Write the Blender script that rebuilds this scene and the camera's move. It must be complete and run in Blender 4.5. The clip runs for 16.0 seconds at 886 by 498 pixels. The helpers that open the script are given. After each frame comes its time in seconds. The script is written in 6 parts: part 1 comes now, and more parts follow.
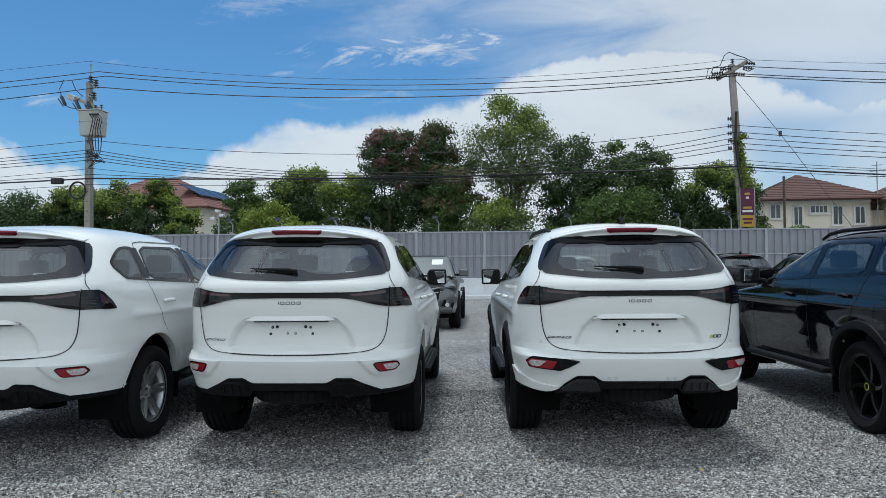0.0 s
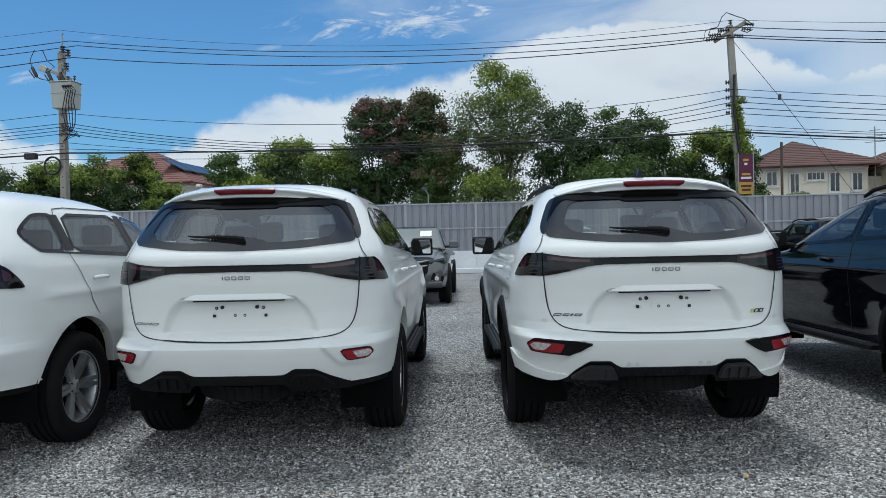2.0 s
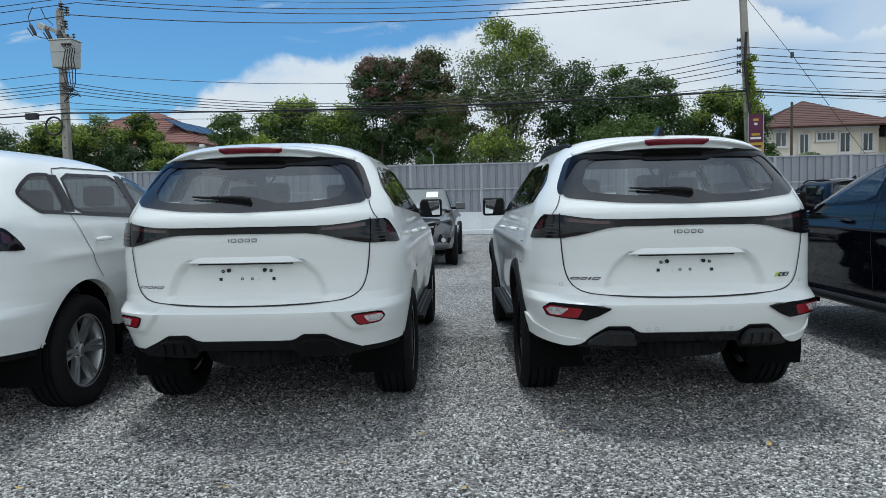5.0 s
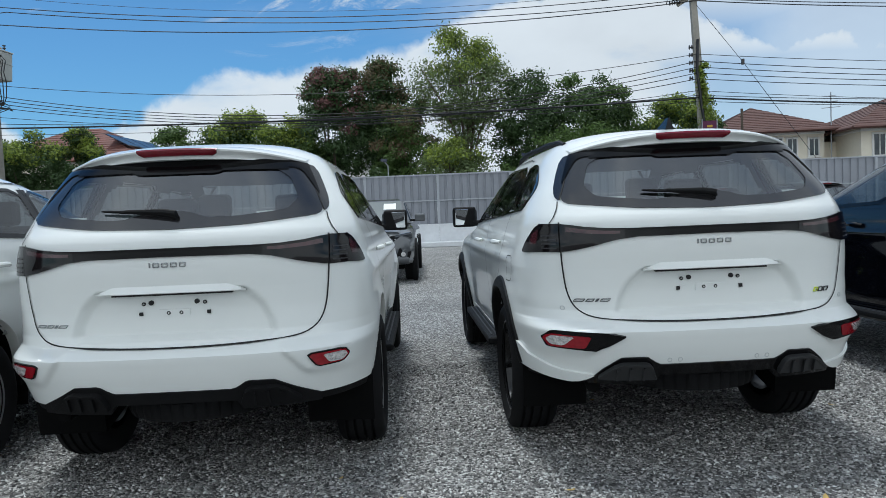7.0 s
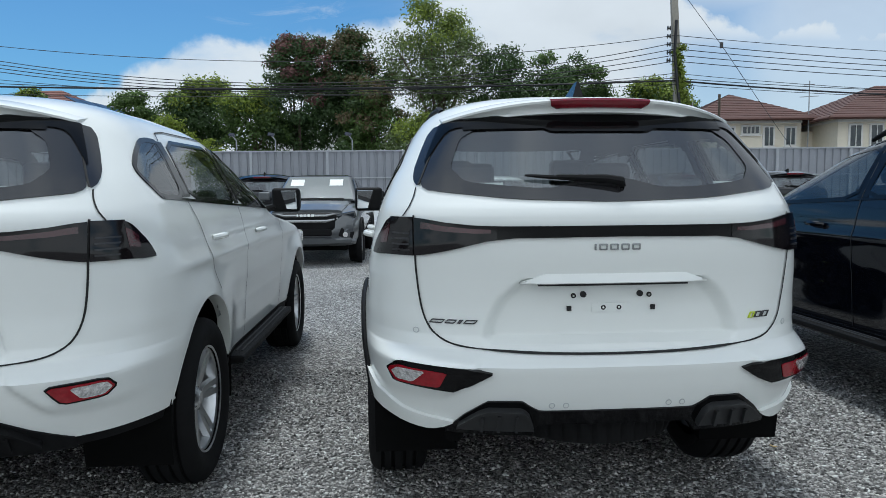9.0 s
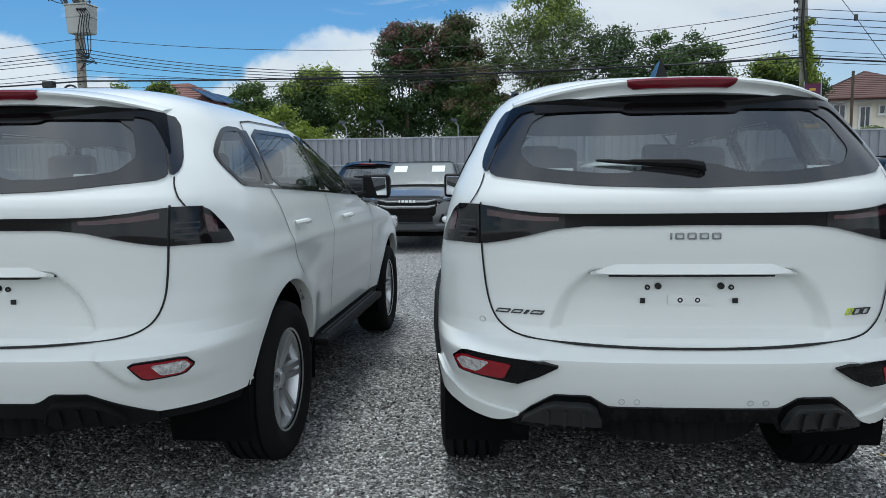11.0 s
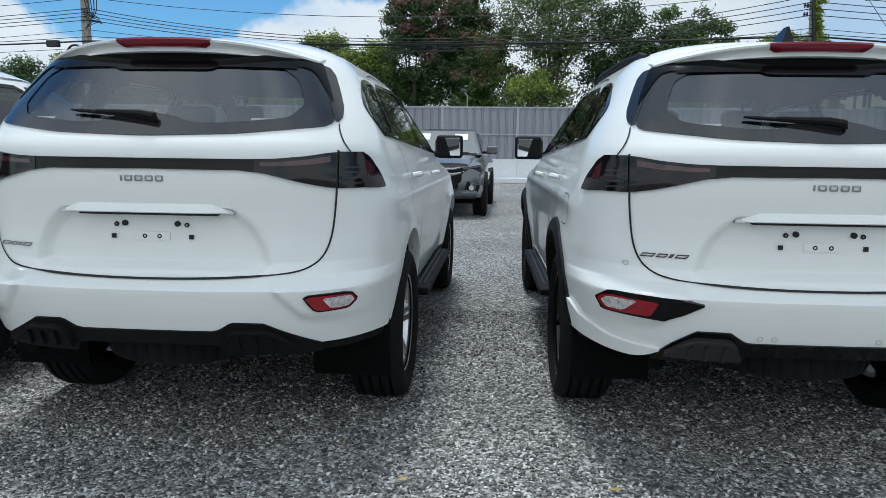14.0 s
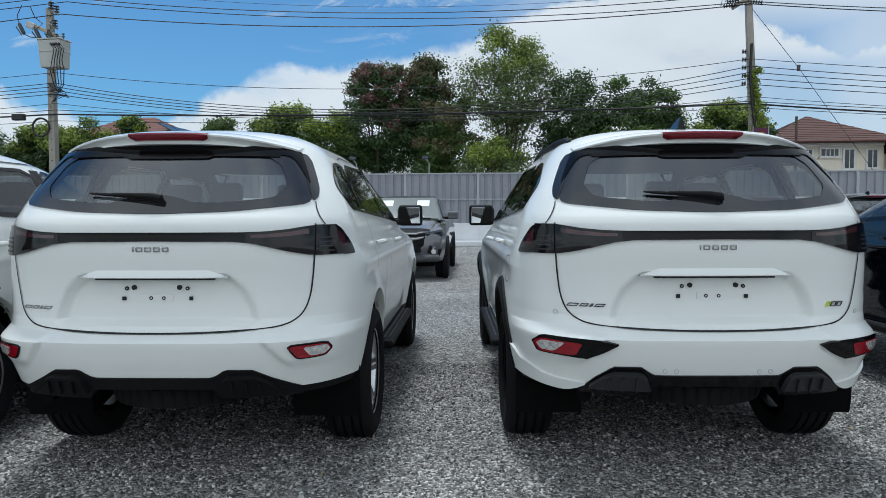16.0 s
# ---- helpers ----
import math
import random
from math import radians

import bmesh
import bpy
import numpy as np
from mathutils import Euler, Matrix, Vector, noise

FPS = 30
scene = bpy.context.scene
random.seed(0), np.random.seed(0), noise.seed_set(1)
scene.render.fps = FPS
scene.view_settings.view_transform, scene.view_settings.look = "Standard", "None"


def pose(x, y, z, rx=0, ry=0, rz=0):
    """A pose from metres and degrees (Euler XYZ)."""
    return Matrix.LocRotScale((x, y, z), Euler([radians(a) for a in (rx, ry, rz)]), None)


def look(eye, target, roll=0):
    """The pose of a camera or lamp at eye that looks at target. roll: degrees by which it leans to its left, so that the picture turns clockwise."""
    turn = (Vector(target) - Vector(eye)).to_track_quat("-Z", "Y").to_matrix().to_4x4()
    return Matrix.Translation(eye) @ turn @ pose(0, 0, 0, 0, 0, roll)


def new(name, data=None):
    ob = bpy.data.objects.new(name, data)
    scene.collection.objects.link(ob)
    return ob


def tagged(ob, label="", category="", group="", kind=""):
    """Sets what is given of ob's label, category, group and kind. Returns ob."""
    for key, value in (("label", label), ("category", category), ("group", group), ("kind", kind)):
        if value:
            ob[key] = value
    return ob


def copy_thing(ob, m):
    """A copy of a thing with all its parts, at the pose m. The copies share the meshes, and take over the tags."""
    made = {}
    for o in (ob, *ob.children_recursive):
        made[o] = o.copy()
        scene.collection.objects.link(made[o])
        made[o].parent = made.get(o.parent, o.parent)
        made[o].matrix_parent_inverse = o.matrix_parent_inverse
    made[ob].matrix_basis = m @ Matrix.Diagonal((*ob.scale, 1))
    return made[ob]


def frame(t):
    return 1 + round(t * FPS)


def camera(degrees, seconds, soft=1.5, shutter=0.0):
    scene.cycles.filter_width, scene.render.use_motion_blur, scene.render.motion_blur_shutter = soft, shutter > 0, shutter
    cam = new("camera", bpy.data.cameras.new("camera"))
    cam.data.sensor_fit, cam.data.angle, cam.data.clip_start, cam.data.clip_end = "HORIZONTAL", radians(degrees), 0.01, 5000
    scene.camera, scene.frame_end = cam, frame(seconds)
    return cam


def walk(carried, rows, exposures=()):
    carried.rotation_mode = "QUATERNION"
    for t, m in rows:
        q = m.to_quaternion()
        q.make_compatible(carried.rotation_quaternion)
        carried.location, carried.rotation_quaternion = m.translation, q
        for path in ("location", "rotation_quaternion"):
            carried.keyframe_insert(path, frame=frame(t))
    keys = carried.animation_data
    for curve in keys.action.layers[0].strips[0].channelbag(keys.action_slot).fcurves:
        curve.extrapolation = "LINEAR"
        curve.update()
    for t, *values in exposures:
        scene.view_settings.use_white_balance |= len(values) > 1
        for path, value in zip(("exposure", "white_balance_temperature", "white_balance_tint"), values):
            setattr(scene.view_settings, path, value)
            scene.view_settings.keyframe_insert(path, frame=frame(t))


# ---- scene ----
cam = camera(63.3, 16.0, soft=0.75)
PATH = [
    (0, (0.661, 0.186, 1.367), (0.398, 2.168, 1.418), -0.40),
    (0.5, (0.708, 0.459, 1.328), (0.462, 2.443, 1.354), -0.43),
    (1, (0.695, 0.703, 1.314), (0.467, 2.690, 1.311), -0.56),
    (1.5, (0.599, 0.963, 1.309), (0.371, 2.950, 1.295), -0.99),
    (2, (0.593, 1.154, 1.306), (0.352, 3.139, 1.285), -1.22),
    (2.5, (0.569, 1.217, 1.297), (0.309, 3.200, 1.267), -0.94),
    (3, (0.575, 1.247, 1.298), (0.307, 3.228, 1.230), -0.37),
    (3.5, (0.605, 1.290, 1.278), (0.328, 3.269, 1.176), -0.27),
    (4, (0.602, 1.271, 1.277), (0.319, 3.248, 1.162), -0.87),
    (6.5, (0.338, 1.693, 1.358), (0.179, 3.682, 1.223), -1.97),
    (7, (0.321, 2.045, 1.295), (0.194, 4.039, 1.197), -2.37),
    (7.5, (0.337, 2.393, 1.278), (0.179, 4.385, 1.199), -2.23),
    (8, (0.440, 2.672, 1.265), (0.298, 4.666, 1.205), -1.59),
    (8.5, (0.726, 2.927, 1.317), (0.676, 4.923, 1.191), -0.55),
    (11, (1.006, 3.051, 1.317), (0.637, 5.007, 1.119), -0.65),
    (11.5, (0.761, 3.075, 1.306), (0.299, 5.012, 1.120), -1.42),
    (12, (0.552, 3.147, 1.319), (0.007, 5.062, 1.129), -2.05),
    (12.5, (0.342, 3.076, 1.303), (-0.192, 4.994, 1.119), -2.28),
    (13, (0.335, 2.973, 1.302), (-0.127, 4.907, 1.092), -1.54),
    (13.5, (0.501, 2.872, 1.241), (0.127, 4.821, 0.994), -0.41),
    (14, (0.446, 2.736, 1.236), (0.105, 4.687, 0.962), 0.76),
    (14.5, (0.409, 2.616, 1.209), (0.076, 4.575, 0.986), 1.63),
    (15, (0.569, 2.469, 1.246), (0.277, 4.443, 1.115), 1.80),
    (15.5, (0.609, 2.311, 1.263), (0.359, 4.294, 1.175), 0.90),
    (16, (0.566, 2.180, 1.271), (0.317, 4.162, 1.173), -0.20),
]
walk(cam, [(t, look(eye, target, roll)) for t, eye, target, roll in PATH],
     exposures=[(0.0, 0.08, 6050, 5.0), (3.0, 0.12, 6050, 5.0), (8.0, 0.15, 6050, 5.0), (12.0, 0.18, 6050, 5.0), (14.0, 0.25, 6050, 5.0), (16.0, 0.14, 6050, 5.0)])

# ---- daylight ----
SUN_EL, SUN_AZ = 73.0, -30.0          # degrees; azimuth from +y towards +x
world = bpy.data.worlds.new("sky")
scene.world = world
world.use_nodes = True


def link(tree, a, out, b, inp):
    tree.links.new(a.outputs[out], b.inputs[inp])


def build_sky():
    t = world.node_tree
    t.nodes.clear()
    N = t.nodes.new
    out, bg, sky = N("ShaderNodeOutputWorld"), N("ShaderNodeBackground"), N("ShaderNodeTexSky")
    sky.sky_type, sky.sun_disc = 'NISHITA', False
    sky.sun_elevation, sky.sun_rotation = radians(SUN_EL), radians(SUN_AZ)
    sky.air_density, sky.dust_density, sky.ozone_density = 1.0, 0.4, 2.0
    co = N("ShaderNodeTexCoord")
    sep = N("ShaderNodeSeparateXYZ")
    link(t, co, "Generated", sep, 0)

    def math_node(op, a=None, b=None):
        n = N("ShaderNodeMath")
        n.operation = op
        for k, v in ((0, a), (1, b)):
            if isinstance(v, (int, float)):
                n.inputs[k].default_value = v
            elif v is not None:
                t.links.new(v, n.inputs[k])
        return n.outputs[0]
    x, y, z = sep.outputs[0], sep.outputs[1], sep.outputs[2]

    def add(a, b): return math_node('ADD', a, b)
    def sub(a, b): return math_node('SUBTRACT', a, b)
    def mul(a, b): return math_node('MULTIPLY', a, b)

    def step(v, a, b, top=1.0):
        n = N("ShaderNodeMapRange")
        n.interpolation_type = 'SMOOTHSTEP'
        n.inputs["From Min"].default_value, n.inputs["From Max"].default_value, n.inputs["To Max"].default_value = a, b, top
        t.links.new(v, n.inputs["Value"])
        return n.outputs[0]

    def noise(vec, scale, detail=8.0, rough=0.55, twist=0.0):
        n = N("ShaderNodeTexNoise")
        n.inputs["Scale"].default_value, n.inputs["Detail"].default_value = scale, detail
        n.inputs["Roughness"].default_value, n.inputs["Distortion"].default_value = rough, twist
        t.links.new(vec, n.inputs["Vector"])
        return sub(n.outputs["Fac"], 0.5)

    def vector(a, b, c=0.0):
        n = N("ShaderNodeCombineXYZ")
        for k, v in enumerate((a, b, c)):
            if isinstance(v, (int, float)):
                n.inputs[k].default_value = v
            else:
                t.links.new(v, n.inputs[k])
        return n.outputs[0]

    # bearings from the fence's direction: u to the right, v up
    turn = radians(6.8)
    xf = add(mul(x, math.cos(turn)), mul(y, math.sin(turn)))
    yf = sub(mul(y, math.cos(turn)), mul(x, math.sin(turn)))
    far = math_node('MAXIMUM', yf, 0.12)
    u, v = math_node('DIVIDE', xf, far), math_node('DIVIDE', z, far)
    flat = vector(u, v, 0.3)
    ahead = step(yf, 0.10, 0.45)
    # the heaped bank: its upper edge climbs to the right
    edge = N("ShaderNodeFloatCurve")
    curve = edge.mapping.curves[0]
    pts = ((-1.1, 0.18), (-0.82, 0.205), (-0.70, 0.205), (-0.62, 0.172), (-0.53, 0.162), (-0.47, 0.125), (-0.38, 0.130), (-0.30, 0.178), (-0.21, 0.200), (-0.09, 0.207), (0.03, 0.238), (0.10, 0.268), (0.18, 0.290), (0.30, 0.315), (0.45, 0.265), (0.62, 0.23), (1.1, 0.25))
    for k, (a, b) in enumerate(pts):
        a, b = (a + 1.1) / 2.2, b * 2
        if k in (0, len(pts) - 1):
            curve.points[0 if k == 0 else -1].location = (a, b)
        else:
            curve.points.new(a, b)
    edge.mapping.update()
    t.links.new(math_node('DIVIDE', add(u, 1.1), 2.2), edge.inputs["Value"])
    rim = mul(edge.outputs[0], 0.5)
    puff = add(mul(noise(flat, 9.0, 10.0, 0.58, 0.25), 0.105), mul(noise(flat, 2.6, 4.0), 0.04))
    bank = step(add(sub(rim, v), puff), -0.006, 0.017)
    bank = mul(bank, step(add(add(mul(noise(vector(u, mul(v, 2.5), 4.1), 3.2, 6.0), 1.7), 0.70), mul(u, 0.10)), 0.05, 0.6))
    bank = mul(bank, sub(1.0, mul(step(u, 0.34, 0.46), step(v, 0.235, 0.19, 0.55))))
    # thin high veil, denser to the right, with torn streaks
    slant = vector(add(u, mul(v, 1.1)), mul(sub(v, mul(u, 0.16)), 3.6), 1.7)
    torn = noise(slant, 3.4, 10.0, 0.6, 0.5)
    veil = step(add(add(mul(u, 1.05), mul(v, 0.55)), mul(torn, 0.9)), -0.05, 0.62, 0.86)
    veil = mul(veil, step(v, 0.20, 0.31))
    ragged = noise(slant, 7.5, 12.0, 0.72, 1.2)
    def streak(cu, cv, length, thick, slope, top):
        a = math_node('DIVIDE', sub(u, cu), length)
        b = math_node('DIVIDE', sub(sub(v, cv), mul(sub(u, cu), slope)), thick)
        d = add(math_node('POWER', math_node('ABSOLUTE', a), 2.0), math_node('POWER', math_node('ABSOLUTE', b), 2.0))
        return step(sub(add(mul(ragged, 6.5), 0.55), d), -0.15, 1.5, top)
    thin = veil
    for cu, cv, length, thick, slope, top in ((-0.06, 0.305, 0.19, 0.036, 0.13, 0.95), (-0.235, 0.274, 0.035, 0.006, 0.10, 0.5), (-0.475, 0.293, 0.024, 0.006, -0.05, 0.5), (-0.57, 0.240, 0.05, 0.012, -0.1, 0.45),
                                              (-0.10, 0.245, 0.07, 0.022, 0.1, 0.30), (-0.19, 0.228, 0.06, 0.009, -0.08, 0.30), (-0.26, 0.375, 0.10, 0.03, 0.2, 0.30)):
        thin = math_node('MAXIMUM', thin, streak(cu, cv, length, thick, slope, top))
    haze = mul(step(add(u, mul(noise(flat, 3.0, 6.0), 0.5)), 0.22, 0.62), 0.66)
    front = math_node('MAXIMUM', math_node('MAXIMUM', bank, thin), haze)
    # broken cloud over the rest of the sky
    h = add(math_node('MAXIMUM', z, 0.0), 0.12)
    layer = vector(math_node('DIVIDE', x, h), math_node('DIVIDE', y, h), 3.7)
    rest = step(add(noise(layer, 0.55, 9.0, 0.56, 0.35), mul(yf, -0.16)), -0.10, 0.16)
    amount = add(mul(front, ahead), mul(rest, sub(1.0, ahead)))
    # cloud shade: heaps greyer inside
    cover = noise(vector(u, mul(v, 1.8), 8.2), 4.5, 7.0)
    tone = add(mul(mul(cover, ahead), 0.32), 0.95)
    ccol = N("ShaderNodeVectorMath")
    ccol.operation = 'SCALE'
    ccol.inputs[0].default_value = (CLOUD * 0.965, CLOUD * 0.985, CLOUD * 1.01)
    # sunlit sides of the clouds: those opposite the bank are brighter
    glow = add(mul(step(mul(yf, -1.0), -0.45, 0.5), BEHIND), 1.0)
    t.links.new(mul(tone, glow), ccol.inputs["Scale"])
    mix = N("ShaderNodeMix")
    mix.data_type = 'RGBA'
    t.links.new(math_node('MULTIPLY', amount, 0.93), mix.inputs[0])
    tint = N("ShaderNodeVectorMath")
    tint.operation = 'MULTIPLY'
    tint.inputs[1].default_value = (0.265, 0.43, 0.535)
    link(t, sky, 0, tint, 0)
    t.links.new(tint.outputs[0], mix.inputs[6])
    t.links.new(ccol.outputs[0], mix.inputs[7])
    t.links.new(mix.outputs[2], bg.inputs[0])
    bg.inputs[1].default_value = 0.174
    link(t, bg, 0, out, 0)


CLOUD, BEHIND = 4.35, 0.60
build_sky()
sun = new("sun", bpy.data.lights.new("sun", 'SUN'))
sun.data.energy, sun.data.angle, sun.data.color = 2.35, radians(12), (1.0, 0.985, 0.96)
_e, _a = radians(SUN_EL), radians(SUN_AZ)
sun_dir = Vector((math.sin(_a) * math.cos(_e), math.cos(_a) * math.cos(_e), math.sin(_e)))
sun.matrix_world = look(sun_dir * 60, (0, 0, 0))


# ---- materials ----
def material(name, colour, rough=0.5, metal=0.0, coat=0.0, noise_scale=0.0, noise_amount=0.0, bump=0.0, bump_scale=0.0, spec=0.5, rough_var=0.0, per_island=0.0, per_object=0.0):
    m = bpy.data.materials.new(name)
    m.use_nodes = True
    t = m.node_tree
    p = t.nodes["Principled BSDF"]
    p.inputs["Base Color"].default_value = (*colour, 1)
    p.inputs["Roughness"].default_value = rough
    p.inputs["Metallic"].default_value = metal
    p.inputs["Coat Weight"].default_value = coat
    p.inputs["Coat Roughness"].default_value = 0.03
    p.inputs["Specular IOR Level"].default_value = spec
    co = t.nodes.new("ShaderNodeTexCoord")
    last = None
    if noise_amount:
        total = None
        for k, s in ((0.6, noise_scale), (0.4, noise_scale * 7.3)):
            n = t.nodes.new("ShaderNodeTexNoise")
            n.inputs["Scale"].default_value, n.inputs["Detail"].default_value = s, 6.0
            t.links.new(co.outputs["Object"], n.inputs["Vector"])
            mm = t.nodes.new("ShaderNodeMath")
            mm.operation = 'MULTIPLY_ADD'
            t.links.new(n.outputs["Fac"], mm.inputs[0])
            mm.inputs[1].default_value = k
            if total:
                t.links.new(total, mm.inputs[2])
            else:
                mm.inputs[2].default_value = 0.0
            total = mm.outputs[0]
        r = t.nodes.new("ShaderNodeMapRange")
        r.inputs["From Min"].default_value, r.inputs["From Max"].default_value = 0.3, 0.7
        r.inputs["To Min"].default_value, r.inputs["To Max"].default_value = 1 - noise_amount, 1 + noise_amount
        t.links.new(total, r.inputs["Value"])
        last = r.outputs[0]
        if rough_var:
            q = t.nodes.new("ShaderNodeMapRange")
            q.inputs["From Min"].default_value, q.inputs["From Max"].default_value = 0.3, 0.7
            q.inputs["To Min"].default_value, q.inputs["To Max"].default_value = rough - rough_var, rough + rough_var
            t.links.new(total, q.inputs["Value"])
            t.links.new(q.outputs[0], p.inputs["Roughness"])
    for amount, node, socket in ((per_island, "ShaderNodeNewGeometry", "Random Per Island"), (per_object, "ShaderNodeObjectInfo", "Random")):
        if amount:
            g = t.nodes.new(node)
            r = t.nodes.new("ShaderNodeMapRange")
            r.inputs["To Min"].default_value, r.inputs["To Max"].default_value = 1 - amount, 1 + amount
            t.links.new(g.outputs[socket], r.inputs["Value"])
            if last:
                mm = t.nodes.new("ShaderNodeMath")
                mm.operation = 'MULTIPLY'
                t.links.new(last, mm.inputs[0]); t.links.new(r.outputs[0], mm.inputs[1])
                last = mm.outputs[0]
            else:
                last = r.outputs[0]
    if last:
        v = t.nodes.new("ShaderNodeVectorMath")
        v.operation = 'SCALE'
        v.inputs[0].default_value = colour
        t.links.new(last, v.inputs["Scale"])
        t.links.new(v.outputs[0], p.inputs["Base Color"])
    if bump:
        n = t.nodes.new("ShaderNodeTexNoise")
        n.inputs["Scale"].default_value, n.inputs["Detail"].default_value = bump_scale, 4.0
        t.links.new(co.outputs["Object"], n.inputs["Vector"])
        b = t.nodes.new("ShaderNodeBump")
        b.inputs["Strength"].default_value, b.inputs["Distance"].default_value = bump, 0.02
        t.links.new(n.outputs["Fac"], b.inputs["Height"])
        t.links.new(b.outputs[0], p.inputs["Normal"])
    return m


def glass_material(name, tint, gloss=0.06, rough=0.0):
    """Thin pane: clear tint, with a mirror share that grows towards grazing angles."""
    m = bpy.data.materials.new(name)
    m.use_nodes = True
    t = m.node_tree
    t.nodes.clear()
    out, mix, tr, gl, lw, p5, sc = (t.nodes.new(k) for k in ("ShaderNodeOutputMaterial", "ShaderNodeMixShader", "ShaderNodeBsdfTransparent", "ShaderNodeBsdfGlossy", "ShaderNodeLayerWeight", "ShaderNodeMath", "ShaderNodeMapRange"))
    tr.inputs[0].default_value = (*tint, 1)
    gl.inputs["Roughness"].default_value = rough
    lw.inputs[0].default_value = 0.5
    p5.operation = 'POWER'
    p5.inputs[1].default_value = 5.0
    sc.inputs["To Min"].default_value, sc.inputs["To Max"].default_value = gloss, 1.0
    t.links.new(lw.outputs["Facing"], p5.inputs[0])
    t.links.new(p5.outputs[0], sc.inputs["Value"])
    t.links.new(sc.outputs[0], mix.inputs[0])
    t.links.new(tr.outputs[0], mix.inputs[1])
    t.links.new(gl.outputs[0], mix.inputs[2])
    t.links.new(mix.outputs[0], out.inputs[0])
    return m


WHITE = material("white_car_paint", (0.715, 0.73, 0.705), 0.5, coat=0.9, spec=0.2, noise_scale=1.3, noise_amount=0.015)
WHITE.node_tree.nodes["Principled BSDF"].inputs["Coat Roughness"].default_value = 0.07
BLACK = material("black_car_paint", (0.0025, 0.0032, 0.006), 0.05, coat=0.0, spec=0.5, noise_scale=2.0, noise_amount=0.1)
GREY = material("grey_car_paint", (0.075, 0.08, 0.085), 0.3, metal=0.4, coat=1.0, noise_scale=2.0, noise_amount=0.05)
GLASS = glass_material("tinted_rear_glass", (0.60, 0.645, 0.64), 0.185)
SIDEGLASS = glass_material("tinted_side_glass", (0.50, 0.54, 0.53), 0.10)
WINDSCREEN = glass_material("clear_windscreen", (0.7, 0.74, 0.73))
GLOSSBLACK = material("gloss_black_trim", (0.003, 0.003, 0.0034), 0.08, coat=0.0, spec=0.24, noise_scale=9, noise_amount=0.2)
FRIT = material("black_glass_border", (0.018, 0.0175, 0.0185), 0.06, spec=0.85, noise_scale=5, noise_amount=0.15)
PLASTIC = material("black_plastic", (0.006, 0.006, 0.0065), 0.6, spec=0.15, noise_scale=8, noise_amount=0.2, bump=0.12, bump_scale=900)
GREYPLASTIC = material("grey_plastic", (0.015, 0.0155, 0.0165), 0.5, noise_scale=8, noise_amount=0.1)
RUBBER = material("tyre_rubber", (0.009, 0.009, 0.0095), 0.85, spec=0.15, noise_scale=6, noise_amount=0.3, rough_var=0.1)
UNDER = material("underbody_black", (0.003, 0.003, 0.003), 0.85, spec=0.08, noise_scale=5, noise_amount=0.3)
SEAM = material("panel_gap_shadow", (0.010, 0.010, 0.010), 0.8)
ALLOY = material("silver_alloy", (0.55, 0.56, 0.57), 0.3, metal=0.85, noise_scale=3, noise_amount=0.05)
BLACKALLOY = material("black_alloy", (0.005, 0.005, 0.0055), 0.22, coat=0.0, spec=0.35)
CHROME = material("satin_chrome", (0.36, 0.37, 0.375), 0.25, metal=1.0)
DARKBADGE = material("dark_chrome_badge", (0.12, 0.12, 0.125), 0.25, metal=1.0)
SMOKE = material("smoked_lamp_lens", (0.006, 0.0045, 0.0052), 0.07, coat=0.0, spec=0.36, noise_scale=12, noise_amount=0.25)
REDLAMP = material("red_lamp_inner", (0.045, 0.010, 0.014), 0.10, coat=0.4, noise_scale=14, noise_amount=0.35)
BRAKERED = material("brake_lamp_red", (0.14, 0.006, 0.014), 0.18, coat=0.3, noise_scale=60, noise_amount=0.2)
RED = material("red_reflector", (0.24, 0.003, 0.010), 0.12, coat=0.3, noise_scale=60, noise_amount=0.25)
CLEAR = material("clear_lamp_facets", (0.62, 0.60, 0.59), 0.12, metal=0.35, noise_scale=55, noise_amount=0.5, bump=0.9, bump_scale=90, coat=1.0)
CABIN = material("cabin_trim_grey", (0.17, 0.18, 0.185), 0.8, noise_scale=6, noise_amount=0.08)
SEATMAT = material("dark_seat_cover", (0.075, 0.075, 0.08), 0.7, noise_scale=9, noise_amount=0.15)
PAPER = material("white_paper", (0.75, 0.77, 0.75), 0.8)
YELLOW = material("yellow_green_badge", (0.45, 0.55, 0.03), 0.35)
SENSOR = material("painted_sensor_ring", (0.42, 0.44, 0.44), 0.5, noise_scale=20, noise_amount=0.05)
LAMPFIN = material("dark_lamp_fin", (0.020, 0.018, 0.019), 0.3, noise_scale=20, noise_amount=0.1)
STEEL = material("galvanised_steel", (0.32, 0.33, 0.34), 0.45, metal=0.6, noise_scale=4, noise_amount=0.15)


# ---- mesh helpers ----
def mesh_of(name, verts, faces, smooth=True, mats=()):
    me = bpy.data.meshes.new(name)
    me.from_pydata([tuple(v) for v in verts], [], faces)
    for m in mats:
        me.materials.append(m)
    if smooth:
        me.polygons.foreach_set("use_smooth", [True] * len(me.polygons))
        me.set_sharp_from_angle(angle=radians(38))
    me.update()
    return me


